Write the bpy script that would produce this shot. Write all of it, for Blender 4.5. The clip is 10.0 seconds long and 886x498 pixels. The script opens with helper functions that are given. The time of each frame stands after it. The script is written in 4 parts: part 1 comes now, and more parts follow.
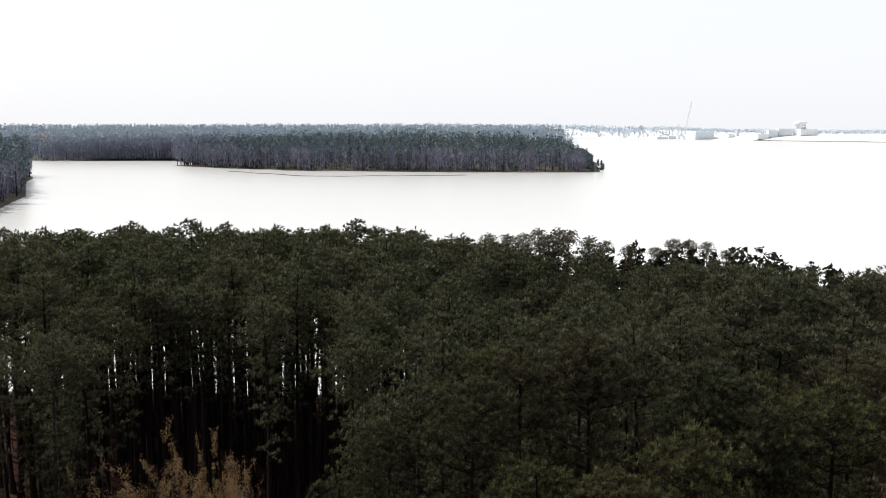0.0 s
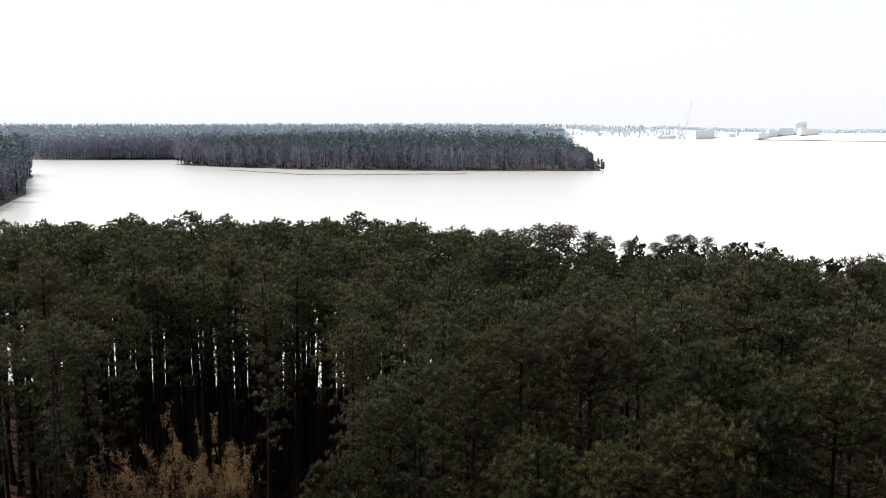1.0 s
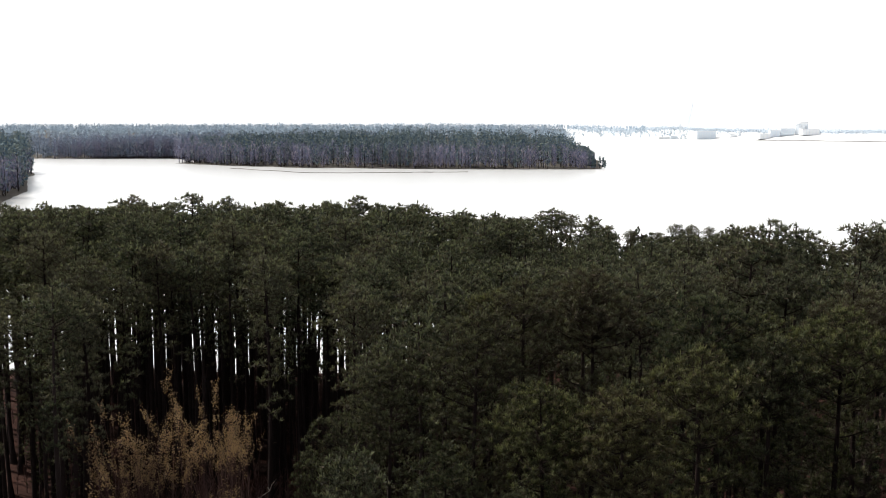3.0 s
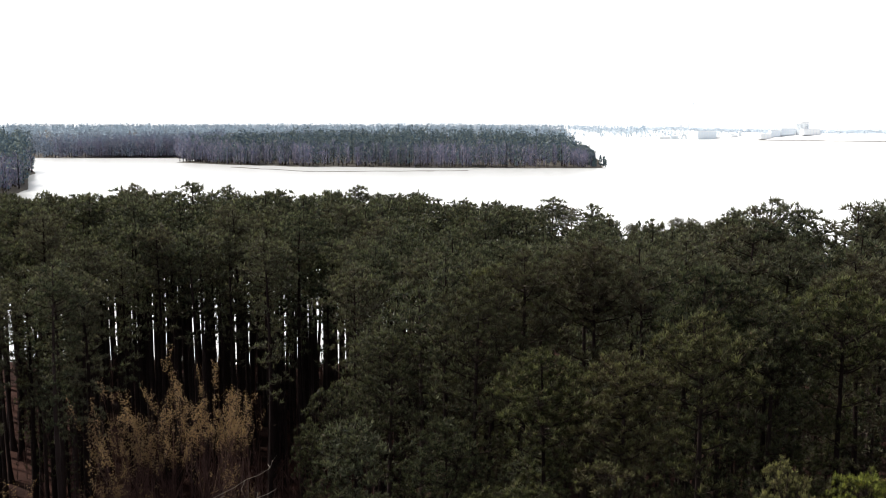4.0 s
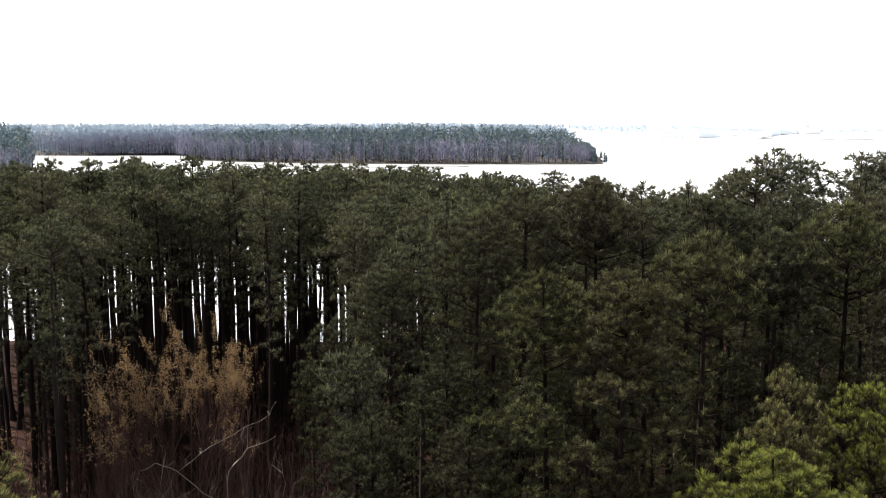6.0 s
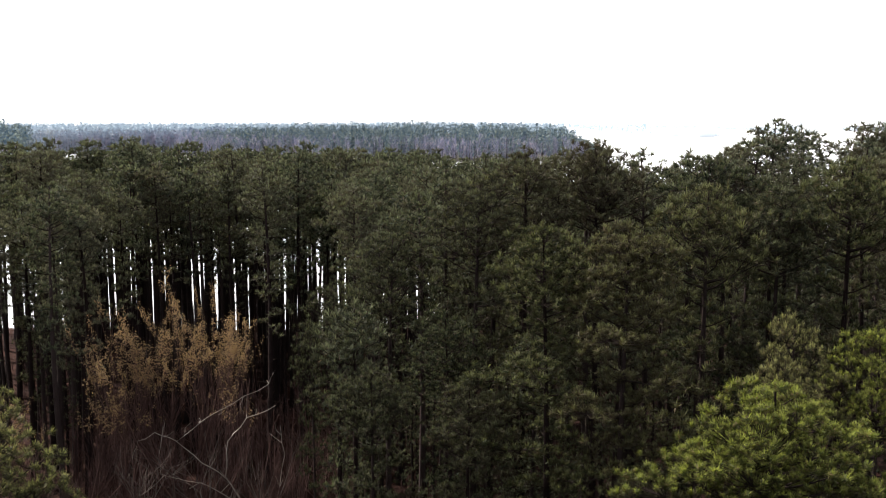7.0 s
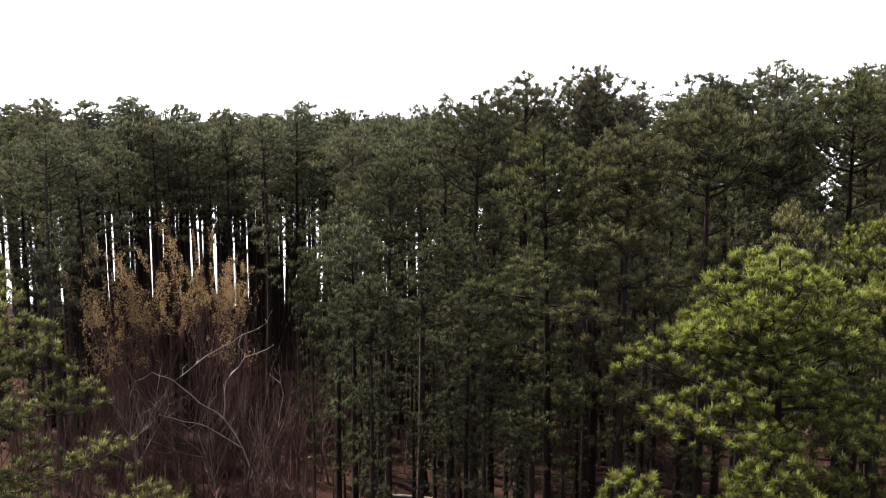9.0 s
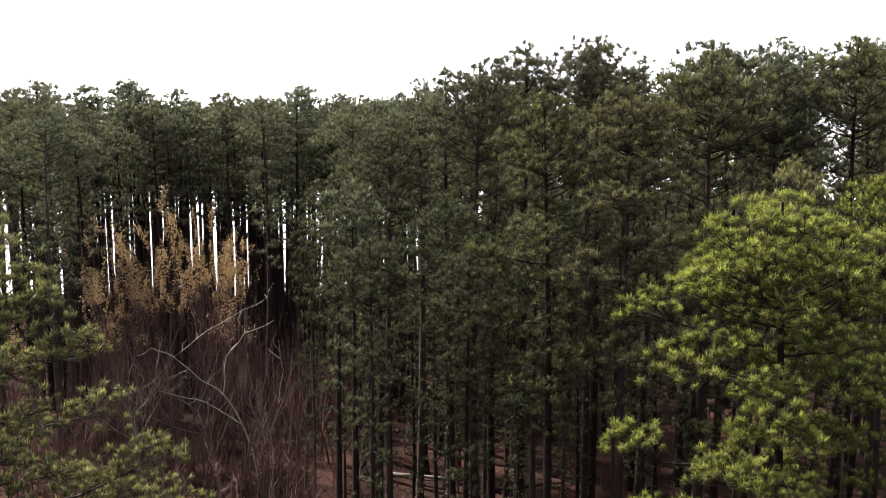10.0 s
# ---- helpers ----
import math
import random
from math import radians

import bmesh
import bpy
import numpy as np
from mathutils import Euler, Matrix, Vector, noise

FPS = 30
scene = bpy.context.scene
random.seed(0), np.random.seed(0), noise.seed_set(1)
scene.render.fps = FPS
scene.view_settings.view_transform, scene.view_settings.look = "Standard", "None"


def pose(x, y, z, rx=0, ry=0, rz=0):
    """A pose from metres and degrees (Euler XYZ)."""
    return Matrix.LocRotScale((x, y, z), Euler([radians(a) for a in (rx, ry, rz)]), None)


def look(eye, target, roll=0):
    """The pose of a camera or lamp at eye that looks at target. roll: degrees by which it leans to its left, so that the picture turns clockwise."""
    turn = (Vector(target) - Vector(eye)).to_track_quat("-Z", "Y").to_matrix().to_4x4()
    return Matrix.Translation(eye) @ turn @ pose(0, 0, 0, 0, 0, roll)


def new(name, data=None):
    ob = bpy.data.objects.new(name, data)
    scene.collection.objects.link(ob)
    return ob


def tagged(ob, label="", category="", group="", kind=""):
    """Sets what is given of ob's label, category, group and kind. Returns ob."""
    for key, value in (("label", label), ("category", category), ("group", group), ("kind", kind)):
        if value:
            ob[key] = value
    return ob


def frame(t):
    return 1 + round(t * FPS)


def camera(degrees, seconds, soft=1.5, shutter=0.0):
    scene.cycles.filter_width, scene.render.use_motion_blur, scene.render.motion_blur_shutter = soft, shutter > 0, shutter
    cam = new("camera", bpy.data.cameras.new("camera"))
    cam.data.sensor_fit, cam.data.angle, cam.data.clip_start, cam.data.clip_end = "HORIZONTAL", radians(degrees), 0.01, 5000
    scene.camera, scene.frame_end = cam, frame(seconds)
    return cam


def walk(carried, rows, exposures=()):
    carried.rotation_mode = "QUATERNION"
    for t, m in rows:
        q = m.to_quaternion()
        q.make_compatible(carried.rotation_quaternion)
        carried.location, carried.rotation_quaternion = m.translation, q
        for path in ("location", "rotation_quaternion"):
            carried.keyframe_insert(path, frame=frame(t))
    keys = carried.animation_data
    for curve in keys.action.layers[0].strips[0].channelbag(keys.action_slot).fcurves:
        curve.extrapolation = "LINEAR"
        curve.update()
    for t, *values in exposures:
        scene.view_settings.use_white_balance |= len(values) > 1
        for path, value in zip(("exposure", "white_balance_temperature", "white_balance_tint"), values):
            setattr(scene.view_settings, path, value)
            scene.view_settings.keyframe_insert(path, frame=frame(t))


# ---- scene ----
# The descent: seconds, x, y, z in metres, then pitch, roll, yaw in degrees.
cam = camera(50.0, 10.0, soft=1.0)
ROWS = [
    (0, 0.009, -0.003, 39.000, -7.300, -0.047, 0.003),
    (0.5, 0.000, 0.033, 38.498, -7.311, -0.034, 0.007),
    (1, -0.010, 0.054, 37.999, -7.310, -0.030, 0.019),
    (1.5, -0.021, 0.062, 37.516, -7.301, -0.033, 0.036),
    (2, -0.031, 0.061, 36.971, -7.287, -0.038, 0.056),
    (2.5, -0.040, 0.053, 36.346, -7.270, -0.045, 0.078),
    (4, -0.056, 0.016, 34.259, -7.226, -0.047, 0.136),
    (4.5, -0.056, 0.004, 33.471, -7.219, -0.038, 0.150),
    (5, -0.053, -0.006, 32.686, -7.215, -0.023, 0.160),
    (5.5, -0.048, -0.014, 31.875, -7.216, -0.002, 0.167),
    (7, -0.023, -0.020, 29.145, -7.243, 0.094, 0.170),
    (7.5, -0.013, -0.019, 28.216, -7.255, 0.132, 0.166),
    (8, -0.003, -0.018, 27.293, -7.266, 0.171, 0.162),
    (8.5, 0.004, -0.019, 26.374, -7.274, 0.207, 0.160),
    (9, 0.009, -0.023, 25.486, -7.276, 0.238, 0.161),
    (9.5, 0.009, -0.034, 24.678, -7.267, 0.260, 0.167),
    (10, 0.003, -0.055, 24.000, -7.245, 0.271, 0.180),
]
walk(cam, [(t, pose(x, y, z, 90 + pitch, roll, yaw)) for t, x, y, z, pitch, roll, yaw in ROWS],
     [(0.0, 0.36), (2.5, 0.54), (4.5, 0.83), (5.5, 1.1), (7.5, 1.48), (8.5, 1.72), (10.0, 2.2)])

# ---- world and light: thin bright overcast, hazy sun to the left ----
SUN_EL, SUN_AZ = radians(50), radians(-58)   # azimuth from +y towards +x
world = bpy.data.worlds.new("overcast_sky")
scene.world = world
world.use_nodes = True
wn, wl = world.node_tree.nodes, world.node_tree.links
sky = wn.new("ShaderNodeTexSky")
sky.sky_type, sky.sun_disc = "NISHITA", False
sky.sun_elevation, sky.sun_rotation = SUN_EL, SUN_AZ
sky.air_density, sky.dust_density = 1.0, 3.0
veil = wn.new("ShaderNodeMix")
veil.data_type, veil.blend_type = "RGBA", "MIX"
veil.inputs["Factor"].default_value = 0.86
veil.inputs["B"].default_value = (7.55, 7.66, 7.95, 1)
wl.new(sky.outputs["Color"], veil.inputs["A"])
# haze is whitest low over the water and thins overhead
way_up, rise_up, lifted = wn.new("ShaderNodeTexCoord"), wn.new("ShaderNodeSeparateXYZ"), wn.new("ShaderNodeMapRange")
lifted.inputs["From Min"].default_value, lifted.inputs["From Max"].default_value = 0.14, 0.8
lifted.inputs["To Min"].default_value, lifted.inputs["To Max"].default_value = 1.0, 0.3
deck = wn.new("ShaderNodeVectorMath")
deck.operation = "SCALE"
wl.new(way_up.outputs["Generated"], rise_up.inputs[0])
wl.new(rise_up.outputs["Z"], lifted.inputs["Value"])
wl.new(veil.outputs["Result"], deck.inputs[0])
wl.new(lifted.outputs["Result"], deck.inputs["Scale"])
wl.new(deck.outputs["Vector"], wn["Background"].inputs["Color"])
wn["Background"].inputs["Strength"].default_value = 0.108
sun = new("sun", bpy.data.lights.new("sun", "SUN"))
sun.data.energy, sun.data.angle, sun.data.color = 4.8, radians(2), (1.0, 0.95, 0.86)
sd = Vector((math.sin(SUN_AZ) * math.cos(SUN_EL), math.cos(SUN_AZ) * math.cos(SUN_EL), math.sin(SUN_EL)))
sun.matrix_world = look(sd * 100, (0, 0, 0))


# ---- materials ----
def material(name, dark, light, rough=0.8, scale=1.0, detail=5.0, bump=0.0, bump_scale=8.0, translucent=None, by_object=None, by_island=None, spec=0.04, coords="Object", lit_tip=None):
    """A procedural surface: two colours mixed by coarse and fine noise, with relief, and shifts by object or by piece."""
    m = bpy.data.materials.new(name)
    m.use_nodes = True
    n, l = m.node_tree.nodes, m.node_tree.links
    b = n["Principled BSDF"]
    tc = n.new("ShaderNodeTexCoord")
    big, fine = n.new("ShaderNodeTexNoise"), n.new("ShaderNodeTexNoise")
    big.inputs["Scale"].default_value, big.inputs["Detail"].default_value = scale, detail
    fine.inputs["Scale"].default_value, fine.inputs["Detail"].default_value = bump_scale, 4.0
    l.new(tc.outputs[coords], big.inputs["Vector"])
    l.new(tc.outputs[coords], fine.inputs["Vector"])
    mixed = n.new("ShaderNodeMath")
    mixed.operation = "MULTIPLY_ADD"
    mixed.inputs[1].default_value = 0.5
    half = n.new("ShaderNodeMath")
    half.operation = "MULTIPLY"
    half.inputs[1].default_value = 0.5
    l.new(fine.outputs["Fac"], half.inputs[0])
    l.new(big.outputs["Fac"], mixed.inputs[0])
    l.new(half.outputs[0], mixed.inputs[2])
    ramp = n.new("ShaderNodeValToRGB")
    ramp.color_ramp.elements[0].position, ramp.color_ramp.elements[1].position = 0.33, 0.67
    ramp.color_ramp.elements[0].color, ramp.color_ramp.elements[1].color = (*dark, 1), (*light, 1)
    l.new(mixed.outputs[0], ramp.inputs["Fac"])
    out = ramp.outputs["Color"]
    for source, shift in (("obj", by_object), ("isl", by_island)):
        if not shift:
            continue
        info = n.new("ShaderNodeObjectInfo" if source == "obj" else "ShaderNodeNewGeometry")
        rnd = info.outputs["Random" if source == "obj" else "Random Per Island"]
        curve = n.new("ShaderNodeMath")
        curve.operation = "POWER"
        curve.inputs[1].default_value = shift[1]
        l.new(rnd, curve.inputs[0])
        mx = n.new("ShaderNodeMix")
        mx.data_type = "RGBA"
        mx.inputs["B"].default_value = (*shift[0], 1)
        l.new(curve.outputs[0], mx.inputs["Factor"])
        l.new(out, mx.inputs["A"])
        out = mx.outputs["Result"]
    if lit_tip:      # paler colour by attribute: paints a lit tip on each tuft
        tip_weight, mx = n.new("ShaderNodeAttribute"), n.new("ShaderNodeMix")
        tip_weight.attribute_name = "tip_light"
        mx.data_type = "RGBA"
        mx.inputs["B"].default_value = (*lit_tip, 1)
        l.new(tip_weight.outputs["Fac"], mx.inputs["Factor"])
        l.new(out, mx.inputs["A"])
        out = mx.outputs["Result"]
    l.new(out, b.inputs["Base Color"])
    b.inputs["Roughness"].default_value = rough
    b.inputs["Specular IOR Level"].default_value = spec
    if bump:
        bp = n.new("ShaderNodeBump")
        bp.inputs["Strength"].default_value, bp.inputs["Distance"].default_value = 1.0, bump
        l.new(fine.outputs["Fac"], bp.inputs["Height"])
        l.new(bp.outputs["Normal"], b.inputs["Normal"])
    if translucent:
        tr, ms = n.new("ShaderNodeBsdfTranslucent"), n.new("ShaderNodeMixShader")
        gain = n.new("ShaderNodeMix")
        gain.data_type, gain.blend_type = "RGBA", "MULTIPLY"
        gain.inputs["Factor"].default_value = 1.0
        gain.inputs["B"].default_value = (*translucent[0], 1)
        l.new(out, gain.inputs["A"])
        l.new(gain.outputs["Result"], tr.inputs["Color"])
        ms.inputs["Fac"].default_value = translucent[1]
        l.new(b.outputs["BSDF"], ms.inputs[1])
        l.new(tr.outputs["BSDF"], ms.inputs[2])
        l.new(ms.outputs["Shader"], n["Material Output"].inputs["Surface"])
    return m


NEEDLES = material("pine_needles", (0.007, 0.0102, 0.0072), (0.0205, 0.026, 0.0165), 0.55, 0.5, 3, 0, 2.5, ((1.2, 1.25, 0.8), 0.25), ((0.036, 0.030, 0.022), 1.8), ((0.06, 0.045, 0.032), 5.0), lit_tip=(0.175, 0.190, 0.110))
# lighter, greyer copy of the needles: haze painted in for pines further back
HAZED_NEEDLES = material("hazed_pine_needles", (0.0135, 0.0175, 0.0135), (0.036, 0.043, 0.030), 0.55, 0.5, 3, 0, 2.5, ((1.2, 1.25, 0.8), 0.25), ((0.05, 0.043, 0.034), 1.8), ((0.08, 0.062, 0.046), 5.0), lit_tip=(0.235, 0.250, 0.160))
FRESH = material("fresh_pine_needles", (0.026, 0.031, 0.013), (0.068, 0.078, 0.025), 0.5, 0.6, 3, 0, 2.5, ((1.4, 1.5, 0.6), 0.3), None, ((0.11, 0.08, 0.045), 4.0), lit_tip=(0.56, 0.61, 0.165))
OLIVE = material("olive_pine_needles", (0.025, 0.030, 0.016), (0.072, 0.074, 0.034), 0.55, 0.5, 3, 0, 2.5, ((1.2, 1.25, 0.8), 0.25), ((0.065, 0.052, 0.032), 2.0), ((0.115, 0.085, 0.055), 4.0), lit_tip=(0.58, 0.57, 0.235))
# paled needles: sunlit tone and haze painted in for left and spit pines
PALED_GREY = material("paled_grey_green_needles", (0.025, 0.028, 0.021), (0.065, 0.065, 0.049), 0.55, 0.5, 3, 0, 2.5, ((1.2, 1.25, 0.8), 0.25), None, ((0.09, 0.072, 0.056), 4.0), lit_tip=(0.30, 0.285, 0.21))
MOSS = material("mossy_pine_needles", (0.013, 0.0165, 0.009), (0.036, 0.041, 0.02), 0.55, 0.5, 3, 0, 2.5, ((1.2, 1.25, 0.8), 0.25), ((0.042, 0.036, 0.022), 2.0), ((0.075, 0.058, 0.036), 4.0), lit_tip=(0.25, 0.26, 0.125))
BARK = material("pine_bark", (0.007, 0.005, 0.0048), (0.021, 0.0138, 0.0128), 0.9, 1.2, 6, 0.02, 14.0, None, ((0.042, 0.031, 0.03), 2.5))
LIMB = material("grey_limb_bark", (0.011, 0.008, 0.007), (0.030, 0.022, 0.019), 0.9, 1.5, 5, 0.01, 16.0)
GREYWOOD = material("weathered_grey_wood", (0.08, 0.066, 0.06), (0.20, 0.168, 0.15), 0.85, 2.0, 5, 0.01, 14.0)
PALE = material("pale_bare_wood", (0.16, 0.14, 0.125), (0.34, 0.295, 0.255), 0.8, 2.0, 5, 0.01, 14.0)
TWIG = material("reddish_twigs", (0.034, 0.021, 0.0205), (0.098, 0.055, 0.050), 0.9, 1.2, 4, 0, 6.0, None, None, ((0.13, 0.08, 0.07), 2.5))
TAN = material("dry_tan_leaves", (0.13, 0.095, 0.052), (0.31, 0.235, 0.13), 0.7, 0.5, 3, 0, 6.0, ((1.2, 1.1, 0.8), 0.35), None, ((0.22, 0.145, 0.10), 1.0))
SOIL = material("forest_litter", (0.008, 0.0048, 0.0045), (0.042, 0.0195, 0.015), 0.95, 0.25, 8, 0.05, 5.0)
# the five far woods materials carry distance haze in their blue, pale colours
HAZED_PINE = material("hazed_pine_foliage", (0.044, 0.076, 0.108), (0.096, 0.142, 0.184), 0.8, 0.03, 3, 0, 0.3, None, None, ((0.20, 0.225, 0.19), 2.0))
HAZED_INLET = material("hazed_inlet_foliage", (0.15, 0.195, 0.27), (0.215, 0.265, 0.345), 0.8, 0.03, 3, 0, 0.3, None, None, ((0.29, 0.31, 0.34), 2.5))
HAZED_BARE = material("hazed_bare_twigs", (0.120, 0.124, 0.200), (0.212, 0.212, 0.32), 0.9, 0.03, 3, 0, 0.3, None, None, ((0.44, 0.39, 0.40), 4.0))
HAZED_RIDGE = material("hazed_ridge_foliage", (0.36, 0.45, 0.54), (0.40, 0.49, 0.58), 0.9, 0.01, 3, 0, 0.1)
HAZED_LINE = material("hazed_tree_line", (0.60, 0.67, 0.74), (0.64, 0.71, 0.78), 0.9, 0.01, 3, 0, 0.1)
CONCRETE = material("pale_concrete", (0.78, 0.80, 0.82), (0.82, 0.84, 0.86), 0.8, 0.02, 4, 0, 0.3)
SIDING = material("pale_blue_siding", (0.66, 0.73, 0.80), (0.72, 0.78, 0.84), 0.7, 0.02, 4, 0, 0.3)
STEEL = material("pale_painted_steel", (0.70, 0.75, 0.80), (0.76, 0.80, 0.84), 0.6, 0.05, 3, 0, 0.5)
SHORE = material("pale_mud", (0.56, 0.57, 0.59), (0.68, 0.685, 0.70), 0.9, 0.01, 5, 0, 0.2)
MUD = material("wet_mud_and_reeds", (0.045, 0.042, 0.038), (0.11, 0.10, 0.09), 0.8, 0.05, 5, 0.02, 1.0)

WATER = bpy.data.materials.new("lake_water")
WATER.use_nodes = True
_n, _l = WATER.node_tree.nodes, WATER.node_tree.links
_b = _n["Principled BSDF"]
# pale base colour paints the white sky's glare into the water
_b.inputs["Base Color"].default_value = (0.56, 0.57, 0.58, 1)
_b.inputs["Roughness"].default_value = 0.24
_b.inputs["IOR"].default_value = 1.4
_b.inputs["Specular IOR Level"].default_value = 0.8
_t, _w1, _w2, _m, _bp = (_n.new(k) for k in ("ShaderNodeTexCoord", "ShaderNodeTexNoise", "ShaderNodeTexNoise", "ShaderNodeMath", "ShaderNodeBump"))
_w1.inputs["Scale"].default_value, _w1.inputs["Detail"].default_value = 0.05, 4
_w2.inputs["Scale"].default_value, _w2.inputs["Detail"].default_value = 0.9, 4
_m.operation = "ADD"
_l.new(_t.outputs["Object"], _w1.inputs["Vector"])
_l.new(_t.outputs["Object"], _w2.inputs["Vector"])
_l.new(_w1.outputs["Fac"], _m.inputs[0])
_l.new(_w2.outputs["Fac"], _m.inputs[1])
_bp.inputs["Strength"].default_value, _bp.inputs["Distance"].default_value = 0.35, 0.12
_l.new(_m.outputs[0], _bp.inputs["Height"])
_l.new(_bp.outputs["Normal"], _b.inputs["Normal"])


# ---- mesh helpers ----
def mesh_of(name, verts, faces, mats, idx=None, smooth=False):
    """A mesh from arrays of corners and of triangles or quads (one kind an array, or a list of arrays)."""
    me = bpy.data.meshes.new(name)
    sets = [f for f in (faces if isinstance(faces, list) and not isinstance(faces[0], tuple) else [faces]) if len(f)]
    me.vertices.add(len(verts))
    me.vertices.foreach_set("co", np.asarray(verts, dtype=np.float32).ravel())
    loops = np.concatenate([np.asarray(f, dtype=np.int32).ravel() for f in sets])
    sizes = np.concatenate([np.full(len(f), len(f[0]), dtype=np.int32) for f in sets])
    me.loops.add(len(loops))
    me.loops.foreach_set("vertex_index", loops)
    me.polygons.add(len(sizes))
    me.polygons.foreach_set("loop_start", np.concatenate([[0], np.cumsum(sizes)[:-1]]).astype(np.int32))
    for m in (mats if isinstance(mats, (list, tuple)) else [mats]):
        me.materials.append(m)
    if idx is not None:
        me.polygons.foreach_set("material_index", np.asarray(idx, dtype=np.int32))
    me.polygons.foreach_set("use_smooth", np.full(len(sizes), smooth))
    me.update(calc_edges=True)
    me.validate()
    return me


def under(name, me, parent, label=""):
    """Links a mesh as one part under a thing."""
    ob = new(name, me)
    ob.parent = parent
    return tagged(ob, label) if label else ob


def tubes(paths, sides=5):
    """Tapered tubes along paths; a path is a list of (place, radius). Returns corners and quads."""
    vs, fs, base = [], [], 0
    for path in paths:
        pts = np.array([p for p, _ in path], dtype=float)
        rad = np.array([r for _, r in path], dtype=float)
        d = np.gradient(pts, axis=0)
        d /= np.linalg.norm(d, axis=1, keepdims=True) + 1e-9
        ref = np.where(np.abs(d[:, 2:3]) > 0.9, np.array([[1.0, 0, 0]]), np.array([[0, 0, 1.0]]))
        a = np.cross(d, ref)
        a /= np.linalg.norm(a, axis=1, keepdims=True) + 1e-9
        b = np.cross(d, a)
        ang = np.arange(sides) * 2 * np.pi / sides
        ring = pts[:, None] + rad[:, None, None] * (np.cos(ang)[None, :, None] * a[:, None] + np.sin(ang)[None, :, None] * b[:, None])
        vs.append(ring.reshape(-1, 3))
        k = len(pts)
        i, j = np.meshgrid(np.arange(k - 1), np.arange(sides), indexing="ij")
        q = np.stack([i * sides + j, i * sides + (j + 1) % sides, (i + 1) * sides + (j + 1) % sides, (i + 1) * sides + j], -1).reshape(-1, 4)
        fs.append(q + base)
        base += k * sides
    return np.concatenate(vs), np.concatenate(fs)


def unit(v):
    return v / (np.linalg.norm(v, axis=-1, keepdims=True) + 1e-9)


# ---- the lie of the land ----
NEAR_SHORE = [(-4800, -4800), (4800, -4800), (4800, 40), (300, 90), (95, 125), (74, 214), (45, 222), (8, 204), (-1, 150), (-12, 136), (-40, 139), (-70, 137), (-120, 165), (-190, 300),
              (-204, 433), (-245, 560), (-338, 785), (-420, 850), (-700, 900), (-4800, 900)]
FAR_SHORE = [(-4800, 1050), (-700, 1085), (-442, 1105), (-320, 1114), (-266, 1020), (-271, 962), (-190, 890), (-113, 850), (0, 832), (122, 829),
             (140, 836), (148, 850), (140, 872), (152, 905), (195, 1300), (232, 1700), (320, 2300), (345, 3000), (500, 3700), (640, 3500), (795, 3237), (1198, 2586),
             (2600, 2300), (4800, 2200), (4800, 4800), (-4800, 4800)]


def inside(poly, x, y):
    """Distance from the shore, positive on land."""
    px, py = np.array(poly, dtype=float).T
    qx, qy = np.roll(px, -1), np.roll(py, -1)
    best, odd = np.full(x.shape, 1e9), np.zeros(x.shape, dtype=bool)
    for ax, ay, bx, by in zip(px, py, qx, qy):
        t = np.clip(((x - ax) * (bx - ax) + (y - ay) * (by - ay)) / ((bx - ax) ** 2 + (by - ay) ** 2), 0, 1)
        best = np.minimum(best, np.hypot(x - ax - t * (bx - ax), y - ay - t * (by - ay)))
        odd ^= ((ay > y) != (by > y)) & (x < (bx - ax) * (y - ay) / (by - ay + 1e-12) + ax)
    return np.where(odd, best, -best)


def waves(x, y, size):
    return np.sin(x / size + 1.3 * np.sin(y / size * 0.7)) * np.cos(y / size * 1.1 + 0.8 * np.sin(x / size * 0.6))


def height(x, y):
    x, y = np.asarray(x, dtype=float), np.asarray(y, dtype=float)
    wob = 2.0 * waves(x, y, 9) + np.minimum(np.abs(y) / 150, 6) * waves(y, x, 31)
    n, f = inside(NEAR_SHORE, x, y) + wob * 0.7, inside(FAR_SHORE, x, y) + wob
    d = np.maximum(n, f)
    h = np.where(d < 0, np.maximum(d * 0.35, -3), 0.9 * (1 - np.exp(-np.maximum(d, 0) / 4)))
    h += np.where(n > 0, np.minimum(n * 0.006, 1.0) + 0.18 * waves(x, y, 3.1) * np.clip(n / 5, 0, 1), 0)
    hilly = np.clip((0.30 - x / np.maximum(y, 1)) / 0.2, 0, 1) * np.clip(f / 60, 0, 1)
    h += np.where(f > 0, np.minimum(f * 0.035, 7) * np.clip((0.4 - x / np.maximum(y, 1)) / 0.2, 0, 1) + hilly * np.clip((y - 1200) / 2800, 0, 1) * (22 + 5 * waves(x, y, 260)), 0)
    terrace = np.clip((x / np.maximum(y, 1) - 0.19) / 0.04, 0, 1) * np.clip((y - 1900) / 300, 0, 1)     # graded ground of the far plant
    h += np.where(f > 0, 17 * terrace * np.clip((f - 12) / 150, 0, 1), 0)
    # low mud bars off the wooded point
    bar = np.exp(-(((y - (760 + 0.0022 * (x + 70) ** 2)) / 5.0) ** 2)) * np.clip((x + 190) / 40, 0, 1) * np.clip((60 - x) / 60, 0, 1)
    h = np.where(d < 0, np.maximum(h, -3 + 3.22 * bar + 0.10 * waves(x, y, 6)), h)
    return h


